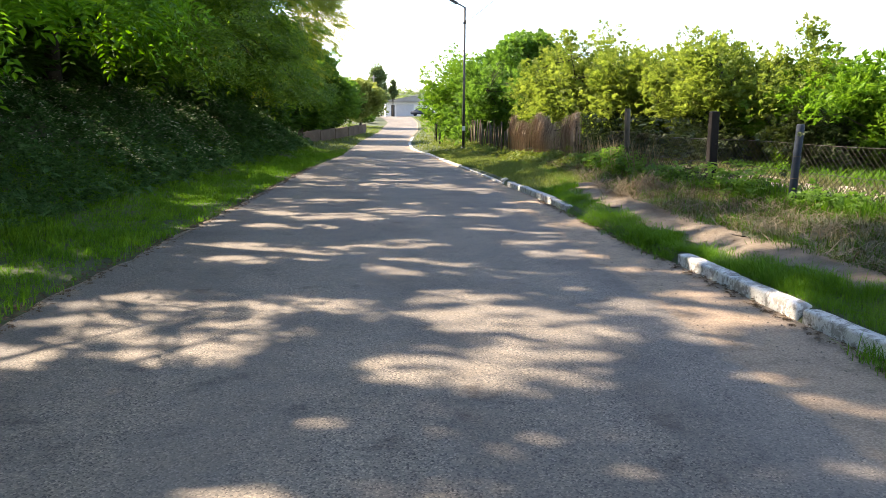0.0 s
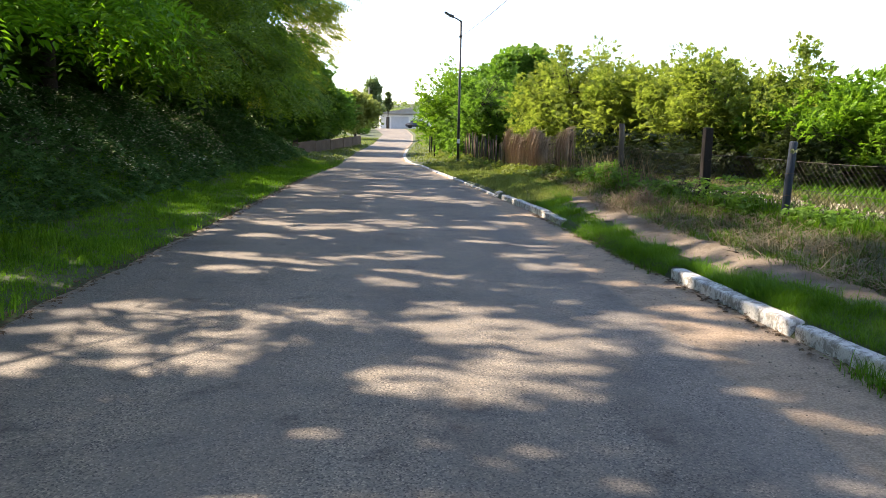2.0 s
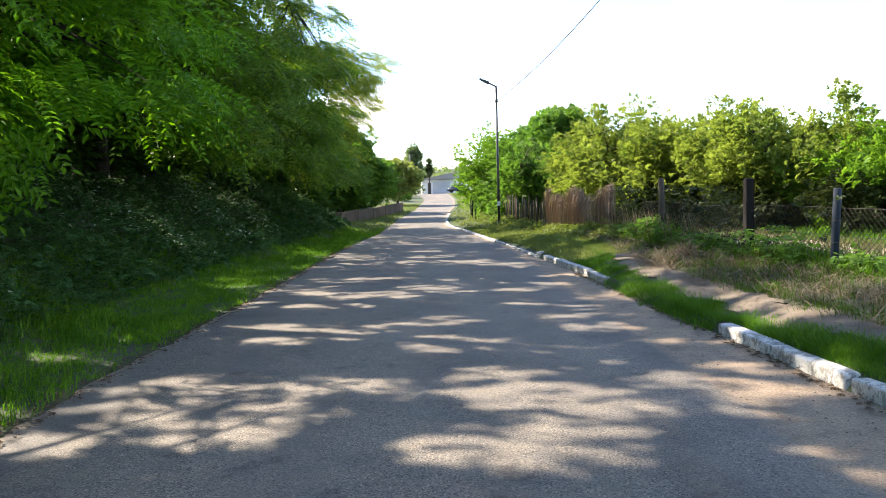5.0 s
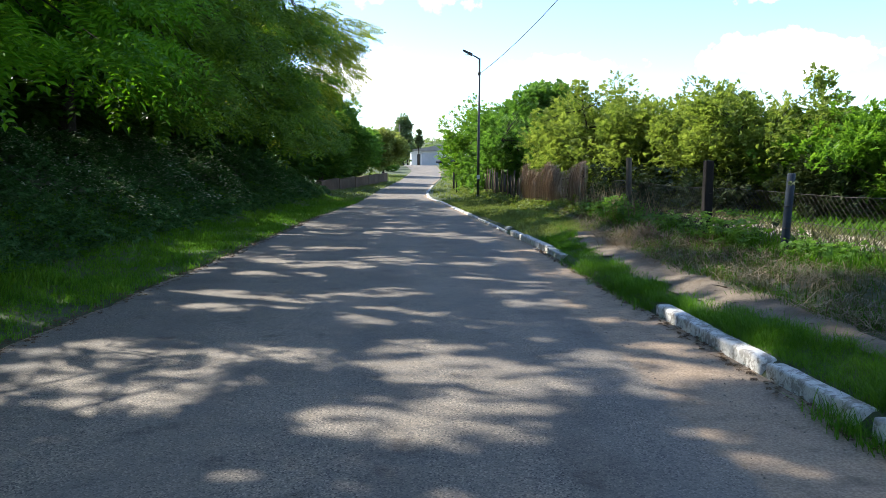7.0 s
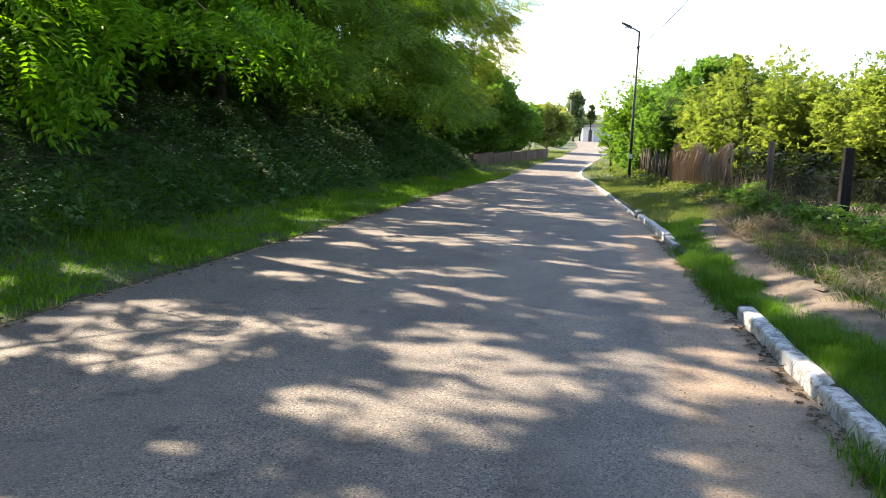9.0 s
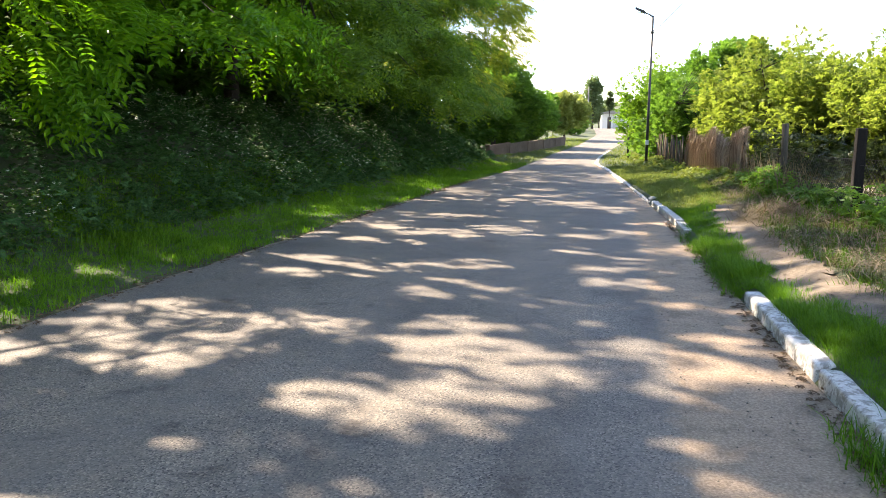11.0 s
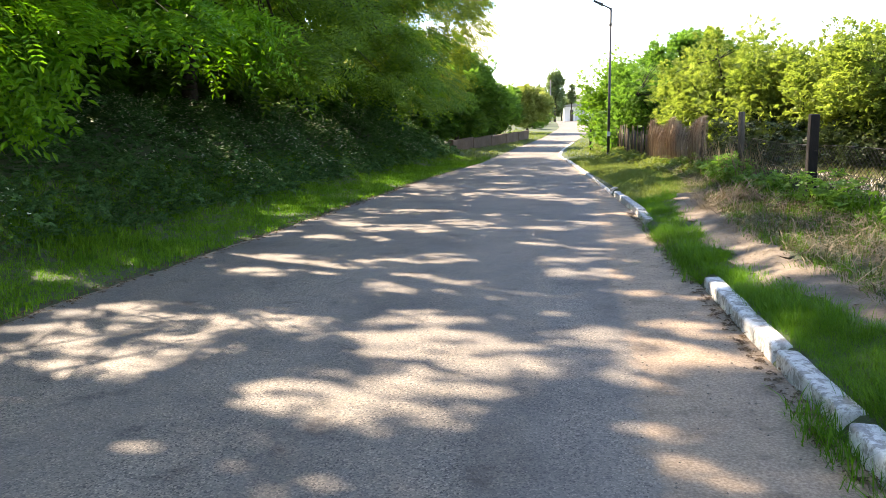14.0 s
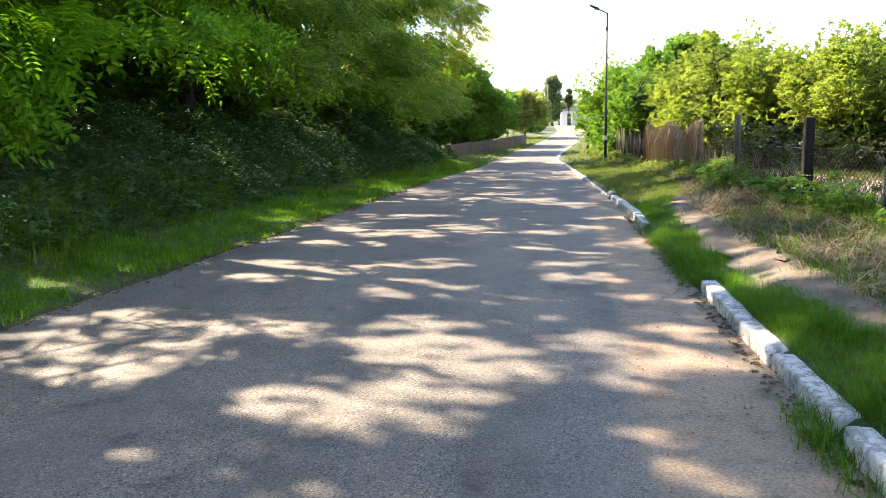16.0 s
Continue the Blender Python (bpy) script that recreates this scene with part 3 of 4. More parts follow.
def sunlit_gap(P):
    """Which leaves are missing: those in the sun's way to the openings' patches and to smaller flecks of light."""
    k = P[:, 2] / TO_SUN.z
    gx, gy = P[:, 0] - k * TO_SUN.x, P[:, 1] - k * TO_SUN.y
    rag = 0.35 * mottle(gx * 0.7, gy * 1.3, 2.1) + 0.4 * mottle(gx * 0.6 + 9, gy * 1.5 + 4, 4.7) + 0.25 * mottle(gx, gy + 31, 9.5)
    rag = np.clip((rag - 0.5) * 2.6 + 0.5, 0, 1)
    hit, thin_ = np.zeros(len(P), bool), np.zeros(len(P), bool)
    streak = 0.6 * mottle(gx * 0.75 + 40, gy * 2.0 + 0.3 * gx, 3.0) + 0.4 * mottle(gx + 50, gy * 2.0, 7.0)
    for cx, cy, a, b in NEAR_GAPS + FAR_GAPS:
        more = 0.05 if cy > 4.2 else -0.02
        q = ((gx - cx) / (a + more)) ** 2 + ((gy - cy) / (b + more)) ** 2
        hit |= q < 0.10 + 1.75 * rag
        thin_ |= q < 0.6 + 2.6 * rag
    hit &= streak < 0.60
    fleck = 0.55 * mottle(gx * 0.8 + 3, gy * 1.5, 1.6) + 0.45 * mottle(gx, gy * 1.5 + 17, 4.1)
    hit |= fleck > np.where(gx < xl(gy) - 0.3, 0.72, np.where(gy > 7, 0.70, np.where(gy < 4.3, 0.84, 0.78)))
    spark = 0.5 * mottle(gx + 5, gy, 3.3) + 0.5 * mottle(gx, gy + 23, 7.5)
    hit |= spark > np.where(gy < 4.3, 1.02, 0.93) - 0.28 * mottle(gx + 2, gy * 1.4, 0.9)
    thin_ |= fleck > 0.64
    return (hit & (rng.uniform(0, 1, len(P)) < 0.97)) | (thin_ & (rng.uniform(0, 1, len(P)) < 0.72))


def crown_points(r, center, radii, clumps, shell, skew, taper=0.0):
    """Centres of the leaf clumps of one crown, uneven and mostly towards its outside."""
    pts = []
    while len(pts) < clumps:
        d = Vector((r.gauss(0, 1), r.gauss(0, 1), r.gauss(0, 1))).normalized()
        k = r.uniform(shell, 1.0) * (0.82 + 0.34 * noise.noise(d * 1.9 + Vector(center)))
        q = Vector((d.x * radii[0] * k, d.y * radii[1] * k, d.z * radii[2] * k))
        q.x, q.y = q.x * (1 - taper * d.z), q.y * (1 - taper * d.z)
        q.x += skew * max(q.z, 0)
        pts.append(np.array(center) + np.array(q))
    return np.array(pts)


def tree(name, x, y, height, radii, crown_mid, clumps, sprays, size, tmpl, material, label, seed, clump_r=0.75, trunk_r=0.16, droop=0.45, shell=0.45,
         gaps=False, boughs=0, loose=0.22, skew=0.0, shift=(0, 0), flat=0.55, lean=(0, 0), low=None, group="", face=(0.0, 0.0, 1.0), taper=0.0):
    r = random.Random(seed)
    z0 = float(ground_z(x, y)) - 0.05
    thing = empty(name, x, y, z0, label, "tree", group)
    center = (x + shift[0], y + shift[1], z0 + crown_mid)
    C = crown_points(r, center, radii, clumps, shell, skew, taper)
    if low is not None:
        C = C[C[:, 2] > z0 + low]
    if boughs:
        C = np.concatenate([C, [(x + r.uniform(2.6, 4.5), y + r.uniform(-3.4, 3.4), z0 + r.uniform(0.15 if y < 9 else 0.6, 4.4)) for _ in range(boughs)]])
    # trunk and limbs
    top = np.array((x + shift[0] * 0.6 + lean[0], y + shift[1] * 0.6 + lean[1], z0 + min(height * 0.72, crown_mid + radii[2] * 0.4)))
    base = np.array((x, y, z0))
    steps = 7
    spine = np.array([base + (top - base) * k / steps + np.array((r.uniform(-1, 1), r.uniform(-1, 1), 0)) * 0.06 * height * 0.12 * (k > 0) for k in range(steps + 1)])
    rad = [trunk_r * (1.35 if k == 0 else 1 - 0.72 * k / steps) for k in range(steps + 1)]
    under(thing, tube_part("trunk", spine, rad, BARK, sides=9))
    picks = r.sample(range(len(C)), min(9, len(C)))
    ends = []
    for i in picks:
        k = r.randint(2, steps - 1)
        a, b = spine[k], C[i]
        mid = (a + b) / 2 + np.array((0, 0, 0.10 * np.linalg.norm(b - a)))
        limb = [a, (a + mid) / 2 + np.array((r.uniform(-.1, .1), r.uniform(-.1, .1), 0.05)), mid, (mid + b) / 2, b]
        under(thing, tube_part("limb", limb, [trunk_r * f for f in (0.5, 0.38, 0.28, 0.17, 0.06)], BARK, sides=6))
        ends += [mid, (mid + b) / 2]
    ends = np.array(ends)
    twigs = []
    for c in C:
        a = ends[np.argmin(np.linalg.norm(ends - c, axis=1))]
        twigs.append(tube([a, (a + c) / 2 + np.array((0, 0, 0.08)), c], [trunk_r * 0.16, trunk_r * 0.1, 0.006], 4))
    tv, tf = joined(twigs)
    if gaps:
        tf = tf[~sunlit_gap(tv[tf].mean(axis=1))]
    under(thing, tagged(solid("twig", tv, tf, BARK), kind="stuff"))
    # leaves
    per = max(1, sprays // len(C))
    S = np.repeat(C, per, axis=0)
    off = rng.normal(0, 1, S.shape)
    off /= np.linalg.norm(off, axis=1, keepdims=True)
    off *= (rng.uniform(0, 1, (len(S), 1)) ** 0.5) * clump_r * np.repeat(rng.uniform(0.65, 1.35, (len(C), 1)), per, axis=0)
    off[:, 2] *= flat
    P = S + off
    outward = (S - np.array(center)) / np.array(radii) + off / clump_r * 1.2
    outward[:, 2] = outward[:, 2] * 0.35 - droop + rng.normal(0, 0.25, len(S))
    outward[:, :2] += rng.normal(0, 0.35, (len(S), 2))
    up = np.tile(face, (len(S), 1)) + rng.normal(0, loose, S.shape)
    keep = P[:, 2] > ground_z(P[:, 0], P[:, 1]) + 0.12
    P, outward, up = P[keep], outward[keep], up[keep]
    under(thing, tagged(scatter("crown", *tmpl, turns(outward, up), P, size * rng.uniform(0.7, 1.25, len(P)), material, without=sunlit_gap if gaps else None), kind="stuff"))
    return thing


LOCUST = "tall locust tree with feathery green leaves overhanging the road"
LEFT = [  # x, y, height, radii, crown middle, clumps, sprays, seed
    # The first three stand out of view, added to shade the near road.
    (-8.2, -13.0, 12, (5.0, 4.4, 4.8), 6.8, 60, 4500, 30), (-8.2, -6.5, 12, (5.0, 4.4, 4.8), 6.8, 80, 7000, 31), (-8.4, -0.5, 12, (5.2, 4.2, 5.0), 6.6, 100, 9000, 32),
    (-8.8, 6.5, 13, (5.0, 4.3, 6.0), 6.2, 165, 18000, 33), (-8.4, 12.5, 13, (4.9, 4.3, 6.0), 6.1, 165, 17500, 34),
    (-7.9, 19.0, 13, (4.7, 4.3, 5.8), 5.9, 150, 15000, 35), (-7.2, 25.5, 12.5, (4.2, 4.2, 5.5), 5.6, 130, 12000, 36)]
for (x, y, h, rad, cm, cl_, sp, sd) in LEFT:
    tree("locust_tree", x, y, h, rad, cm, cl_, int(sp * 0.62), 0.54, PINNATE, DUSKY if y > 15 else ACACIA, LOCUST, sd, 0.85, 0.19, 0.42, 0.35, True, loose=0.28, flat=0.36, low=1.0, shift=(0.9, 0), boughs=0 if y < 3 else 34 if y < 9 else 24, group="roadside locust trees", face=(0.3, -0.4, 0.85))
tree("locust_tree", -5.9, 34.0, 10, (4.2, 4.4, 4.6), 5.0, 110, 6500, 0.48, PINNATE, ACACIA_Y, "locust tree with yellowish leaves reaching over the road", 37, 0.8, 0.17, 0.35, 0.4, True, loose=0.45, face=(0.3, -0.55, 0.7), flat=0.6, low=0.9, shift=(1.0, 0), group="roadside locust trees")
tree("broadleaf_tree", -4.3, 46.0, 6, (3.1, 4.6, 2.6), 2.7, 90, 8500, 0.3, WHORL, MIDLEAF, "dense green broadleaf tree behind the low wall", 38, 0.7, 0.14, 0.0, 0.5, loose=0.7, flat=0.9)
tree("broadleaf_tree", -3.0, 55.0, 5, (2.5, 3.6, 2.1), 2.4, 60, 5000, 0.3, WHORL, MIDLEAF, "dense green broadleaf tree behind the low wall", 39, 0.7, 0.12, 0.0, 0.5, loose=0.7, flat=0.9)
tree("fruit_tree", -0.8, 71.0, 4.8, (2.3, 2.8, 2.1), 2.6, 70, 5000, 0.34, WHORL, PALELEAF, "round yellow-green fruit tree by the roadside", 40, 0.7, 0.12, 0.0, 0.5, loose=0.8, flat=0.9)
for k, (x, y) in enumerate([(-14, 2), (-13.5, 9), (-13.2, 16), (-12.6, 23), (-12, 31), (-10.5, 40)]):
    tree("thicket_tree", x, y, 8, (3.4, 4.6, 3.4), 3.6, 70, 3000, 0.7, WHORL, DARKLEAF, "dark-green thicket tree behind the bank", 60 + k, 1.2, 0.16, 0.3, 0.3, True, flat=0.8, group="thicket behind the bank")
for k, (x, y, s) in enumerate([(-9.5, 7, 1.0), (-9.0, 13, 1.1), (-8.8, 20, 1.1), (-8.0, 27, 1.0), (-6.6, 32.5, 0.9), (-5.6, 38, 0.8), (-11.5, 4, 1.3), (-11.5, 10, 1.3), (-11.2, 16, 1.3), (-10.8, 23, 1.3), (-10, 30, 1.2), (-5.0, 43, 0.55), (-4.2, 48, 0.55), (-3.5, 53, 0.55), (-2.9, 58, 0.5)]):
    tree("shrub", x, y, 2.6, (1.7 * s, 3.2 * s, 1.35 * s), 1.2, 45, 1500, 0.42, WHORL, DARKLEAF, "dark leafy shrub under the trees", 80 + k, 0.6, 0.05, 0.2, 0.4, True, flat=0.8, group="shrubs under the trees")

# extra sprays added on the nearest crowns where the sun comes through, for sunlit leaves
SUNLIT_SPRAYS = [(-4.6, 7.9, 3.0), (-4.9, 7.5, 2.4), (-4.4, 12.3, 3.3)]
for k, c in enumerate(SUNLIT_SPRAYS):
    near = [o for o in scene.objects if o.name.startswith("locust_tree") and o.parent is None]
    owner = min(near, key=lambda o: abs(o.location.y - c[1]))
    S = np.array(c) + rng.normal(0, 1, (26, 3)) * np.array((0.30, 0.42, 0.16))
    ax = np.stack([0.8 + rng.normal(0, 0.4, 26), rng.normal(0, 0.6, 26), -0.55 + rng.normal(0, 0.2, 26)], 1)
    under(owner, tube_part("shoot", [(owner.location.x + 0.5, owner.location.y, c[2] + 1.2), ((owner.location.x + c[0]) / 2, (owner.location.y + c[1]) / 2, c[2] + 0.9), c], [0.05, 0.03, 0.006], BARK, sides=5),
          tagged(scatter("sunlit_leaf", *PINNATE, turns(ax, np.tile((0.0, 0.0, 1.0), (26, 1)) + rng.normal(0, 0.25, (26, 3))), S, rng.uniform(0.22, 0.38, 26), ACACIA, label="extra leaf sprays hung where the sun comes through"), kind="stuff"))

# trees behind the fence
RIGHT = [(5.1, 47.0, 5.8, (2.3, 3.2, 3.2), 2.75, WALNUT, "bright-green bushy tree beside the lamp post"), (5.6, 37.0, 4.9, (2.1, 3.2, 2.6), 2.5, MIDLEAF, "bright-green bushy tree beside the lamp post"),
         (7.0, 27.0, 4.9, (2.3, 2.6, 1.9), 3.0, OLIVE, "olive-green walnut tree behind the fence"), (8.4, 23.0, 4.4, (2.3, 2.3, 1.6), 2.65, OLIVE, "olive-green walnut tree behind the fence"),
         (9.6, 20.0, 4.0, (2.2, 2.2, 1.55), 2.35, OLIVE, "olive-green walnut tree behind the fence"), (11.2, 18.0, 3.6, (2.2, 2.2, 1.45), 1.95, WALNUT, "bright-green young tree behind the fence"),
         (13.6, 18.5, 3.0, (2.2, 2.2, 1.3), 1.5, OLIVE, "olive-green walnut tree behind the fence"), (16.2, 19.0, 2.6, (2.2, 2.2, 1.15), 1.2, OLIVE, "olive-green walnut tree behind the fence")]
for k, (x, y, h, rad, cm, mt, lb) in enumerate(RIGHT):
    tree("walnut_tree", x, y, h, (rad[0] * 1.3, rad[1] * 1.25, rad[2] * 1.32), cm - 0.78, 165, 13000 if k in (2, 3, 4) else 8500, 0.165 if k in (2, 3, 4) else 0.21, WHORL, mt, lb, 100 + k, 0.55, 0.10, -0.15, 0.3, loose=0.9, flat=1.0, group="trees behind the fence")
# shrubs filling the hollow under the crowns, its shade put in their leaf colour
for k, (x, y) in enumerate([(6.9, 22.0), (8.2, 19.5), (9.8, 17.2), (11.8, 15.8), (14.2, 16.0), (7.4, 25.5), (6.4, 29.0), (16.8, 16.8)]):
    tree("shrub", x, y, 1.7, (1.2, 1.2, 0.95), 0.75, 40, 2200, 0.15, WHORL, SHADELEAF, "tangled shrub behind the fence, its leaves darkened for the shade", 180 + k, 0.4, 0.03, 0.0, 0.3, loose=0.9, flat=1.0, group="shrubs behind the fence")
tree("dome_tree", 10.0, 50.0, 7.0, (3.3, 3.2, 2.6), 4.4, 80, 6500, 0.36, WHORL, MIDLEAF, "mid-green round-topped tree rising behind the others", 120, 0.7, 0.16, 0.0, 0.55, loose=0.7, flat=0.9)
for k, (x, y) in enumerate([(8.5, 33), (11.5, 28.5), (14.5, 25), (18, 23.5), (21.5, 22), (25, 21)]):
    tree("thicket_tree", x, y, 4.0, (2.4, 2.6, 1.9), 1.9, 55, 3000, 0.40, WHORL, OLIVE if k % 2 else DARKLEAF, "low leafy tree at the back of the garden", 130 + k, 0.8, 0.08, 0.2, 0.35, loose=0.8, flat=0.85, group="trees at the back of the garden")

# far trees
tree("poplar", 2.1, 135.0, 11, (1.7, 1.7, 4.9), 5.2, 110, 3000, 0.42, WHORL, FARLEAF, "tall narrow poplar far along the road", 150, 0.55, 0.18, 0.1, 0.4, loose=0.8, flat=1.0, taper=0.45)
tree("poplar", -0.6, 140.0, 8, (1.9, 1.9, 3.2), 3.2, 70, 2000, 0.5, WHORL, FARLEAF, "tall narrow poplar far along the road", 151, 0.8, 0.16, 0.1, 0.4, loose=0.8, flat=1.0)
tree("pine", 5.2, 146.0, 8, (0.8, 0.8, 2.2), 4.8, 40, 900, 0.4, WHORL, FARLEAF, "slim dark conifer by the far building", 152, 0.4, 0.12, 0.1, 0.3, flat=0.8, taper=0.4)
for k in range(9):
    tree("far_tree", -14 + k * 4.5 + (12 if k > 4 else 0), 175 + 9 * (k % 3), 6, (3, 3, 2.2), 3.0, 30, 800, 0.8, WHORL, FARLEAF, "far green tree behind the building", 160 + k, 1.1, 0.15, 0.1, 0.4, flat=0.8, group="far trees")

for k, (x, y, q) in enumerate([(-0.6, 84, 0.9), (-0.2, 97, 1.1), (0.2, 108, 1.2), (-2.2, 90, 1.3), (-2.0, 104, 1.4)]):
    tree("shrub", x, y, 1.8 * q, (1.3 * q, 1.8 * q, 0.8 * q), 0.75 * q, 30, 900, 0.26, WHORL, MIDLEAF, "low green bush on the far verge", 210 + k, 0.5, 0.04, 0.0, 0.4, loose=0.8, flat=0.9, group="bushes on the far verge")

# woods and hedges on the far hills
n = 5200
r_, a_ = rng.uniform(420, 1500, n), rng.uniform(-0.55, 0.95, n)
P = np.stack([r_ * np.sin(a_), r_ * np.cos(a_), 0 * r_], 1)
P = P[(np.sin(P[:, 0] / 47 + 0.6 * np.sin(P[:, 1] / 60)) + np.sin(P[:, 1] / 38 + P[:, 0] / 90)) > 0.7]
P[:, 2] = ground_z(P[:, 0], P[:, 1]) + rng.uniform(0, 4, len(P))
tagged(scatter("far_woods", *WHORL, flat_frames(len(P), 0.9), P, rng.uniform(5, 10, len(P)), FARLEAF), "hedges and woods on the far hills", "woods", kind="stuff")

# ---- street lamp, cable ----
LX, LY = 3.52, 32.6
lz = float(ground_z(LX, LY))
street_lamp = empty("street_lamp", LX, LY, lz, "slim black steel street lamp with a flat angled head", "street lamp")
under(street_lamp,
      tube_part("pole", [(LX, LY, lz - 0.3), (LX, LY, 2.2), (LX, LY, 5.98)], [0.062, 0.055, 0.042], BLACKMETAL, sides=12),
      tube_part("arm", [(LX, LY, 5.95), (LX - 0.16, LY, 6.04), (LX - 0.34, LY, 6.12)], [0.03, 0.028, 0.026], BLACKMETAL, sides=8),
      tube_part("collar", [(LX, LY, 5.30), (LX, LY, 5.42)], [0.066, 0.066], BLACKMETAL, sides=12),
      tube_part("base_collar", [(LX, LY, lz - 0.05), (LX, LY, lz + 0.16)], [0.1, 0.08], BLACKMETAL, sides=12),
      box_part("notice", LX - 0.065, LX + 0.065, LY - 0.075, LY - 0.06, 0.95, 1.13, WHITEWALL, label="small pale notice", bevel=0.004))
bm = bmesh.new()
bmesh.ops.create_cube(bm, size=1)
for v in bm.verts:
    t = v.co.x + 0.5
    v.co = Vector((LX - 0.32 - 0.36 * t, LY + v.co.y * (0.2 - 0.05 * t), 6.115 + 0.17 * t + v.co.z * (0.07 - 0.035 * t)))
bmesh.ops.bevel(bm, geom=list(bm.edges), offset=0.012, segments=2, affect="EDGES")
head = part("lamp_head", bm, BLACKMETAL, label="flat dark lamp head")
lens = box_part("lens", LX - 0.6, LX - 0.42, LY - 0.06, LY + 0.06, 6.105, 6.118, LENS, bevel=0.003)
under(street_lamp, head)
lens.parent = head
CAB = [(3.53 + 0.02, 32.5, 5.36)]
for k in range(1, 15):
    t = k / 14
    CAB.append((3.55 + 2.2 * t, 32.5 - 20.5 * t, 5.36 + 3.0 * t - 0.5 * 4 * t * (1 - t)))
cable = tagged(tube_part("overhead_cable", CAB, [0.012] * len(CAB), CABLE, sides=6), "thin black overhead cable running off the lamp post", "cable")

# ---- fence ----
fence = empty("wire_fence", 5.0, 12.0, 0.35, "rusty chain-link fence on mixed old posts", "fence")


def fence_x(y):
    return np.interp(y, [-10, 8, 10.05, 11.92, 15.8, 19.9, 27, 38], [6.9, 5.5, 5.18, 4.86, 4.80, 4.9, 4.55, 4.0])


def post(y, top, radius, material, label, lean=0.0, square=False):
    x = float(fence_x(y))
    z = float(ground_z(x, y))
    if square:
        ob = box_part("post", x - radius, x + radius, y - radius, y + radius, z - 0.3, top, material, None, label, 0.015, 0.012)
    else:
        ob = tube_part("post", [(x, y, z - 0.3), (x + lean * 0.5, y, (z + top) / 2), (x + lean, y, top - 0.02), (x + lean, y, top)], [radius, radius, radius, radius * 0.8], material, None, label, 12)
    under(fence, ob)
    return ob


post(10.05, 1.50, 0.055, BLUEPOST, "blue-grey painted steel post", 0.05)
post(8.0, 1.50, 0.05, BLUEPOST, "blue-grey painted steel post")
post(5.5, 1.50, 0.05, BLUEPOST, "blue-grey painted steel post")
post(11.92, 1.68, 0.066, DARKWOOD, "thick wooden post, darkened for the shade", 0.0, True)
post(15.8, 1.75, 0.06, GREYWOOD, "weathered grey wooden post", -0.03)
for y, z in ((10.05, 1.05), (10.05, 0.75), (11.92, 1.15), (11.92, 0.8)):
    x = float(fence_x(y)) + 0.02
    under(fence, tube_part("tie_wire", [(x - 0.075, y, z), (x, y - 0.085, z + 0.01), (x + 0.08, y, z)], [0.005] * 3, WIRE, sides=5))
diag = []
step, hgt = 0.09, 0.8
for k in range(-16, int(12.5 / step)):
    for sgn in (1, -1):
        y0 = 5.0 + k * step if sgn > 0 else 5.0 + k * step + hgt
        y1 = y0 + sgn * hgt
        ys = np.linspace(y0, y1, 4)
        if ys.min() < 4.5 or ys.max() > 17.5:
            continue
        zz = [float(ground_z(fence_x(yy), yy)) + 0.02 + hgt * i / 3 for i, yy in enumerate(ys)]
        diag.append(tube([(float(fence_x(yy)) + 0.06, yy, z) for yy, z in zip(ys, zz)], [0.0032] * 4, 3))
V, F = joined(diag)
under(fence, solid("wire_mesh", V, F, WIRE))
for h in (0.06, 0.45, 0.83):
    line = [(float(fence_x(y)) + 0.055, y, float(ground_z(fence_x(y), y)) + h) for y in np.arange(4.5, 18, 0.75)]
    under(fence, tube_part("line_wire", line, [0.004] * len(line), WIRE, sides=5))

# reed screen and old pickets
screen = empty("reed_screen", 4.8, 22.0, 0.4, "ragged brown screen of dry hanging stems on wooden posts", "fence")
stalks = []
for k in range(1700):
    y = random.uniform(19.7, 27.0)
    x = float(fence_x(y)) + random.uniform(-0.06, 0.06)
    z = float(ground_z(x, y))
    if mottle(np.array([y * 1.3]), np.array([2.0]), 1.0)[0] < 0.28 and random.random() < 0.7:
        continue
    top = 1.42 + 0.14 * math.sin(y * 1.9 + 1) + 0.07 * math.sin(y * 7) + random.choice((-0.3, -0.1, 0.0, 0.0, 0.05)) + random.uniform(-0.1, 0.08)
    foot = z + random.uniform(-0.03, 0.5)
    drift, belly = random.gauss(0.10, 0.22), random.uniform(0.0, 0.22)
    stalks.append(tube([(x, y, top), (x - belly * 0.6, y + drift * 0.25, top - 0.05 * random.random()), (x - belly, y + drift * 0.7, top * 0.6 + foot * 0.4), (x - belly * 0.8, y + drift, foot)], [0.005, 0.006, 0.005, 0.003], 3))
V, F = joined(stalks)
under(screen, tagged(solid("reed", V, F, REEDS), kind="stuff"))
for y, top in ((19.9, 1.62), (23.4, 1.5), (26.9, 1.5)):
    x = float(fence_x(y)) - 0.09
    under(screen, tube_part("post", [(x, y, 0.1), (x, y, 0.9), (x + 0.02, y, top)], [0.05, 0.047, 0.04], GREYWOOD, sides=9))
for h in (0.35, 0.85):
    line = [(float(fence_x(y)) - 0.07, y, float(ground_z(fence_x(y), y)) + h) for y in np.arange(19.8, 27.2, 0.6)]
    under(screen, tube_part("rail", line, [0.010] * len(line), DARKWOOD, sides=6))
pickets = empty("picket_fence", 4.3, 32.0, 0.4, "leaning weathered picket fence overgrown with weeds", "fence")
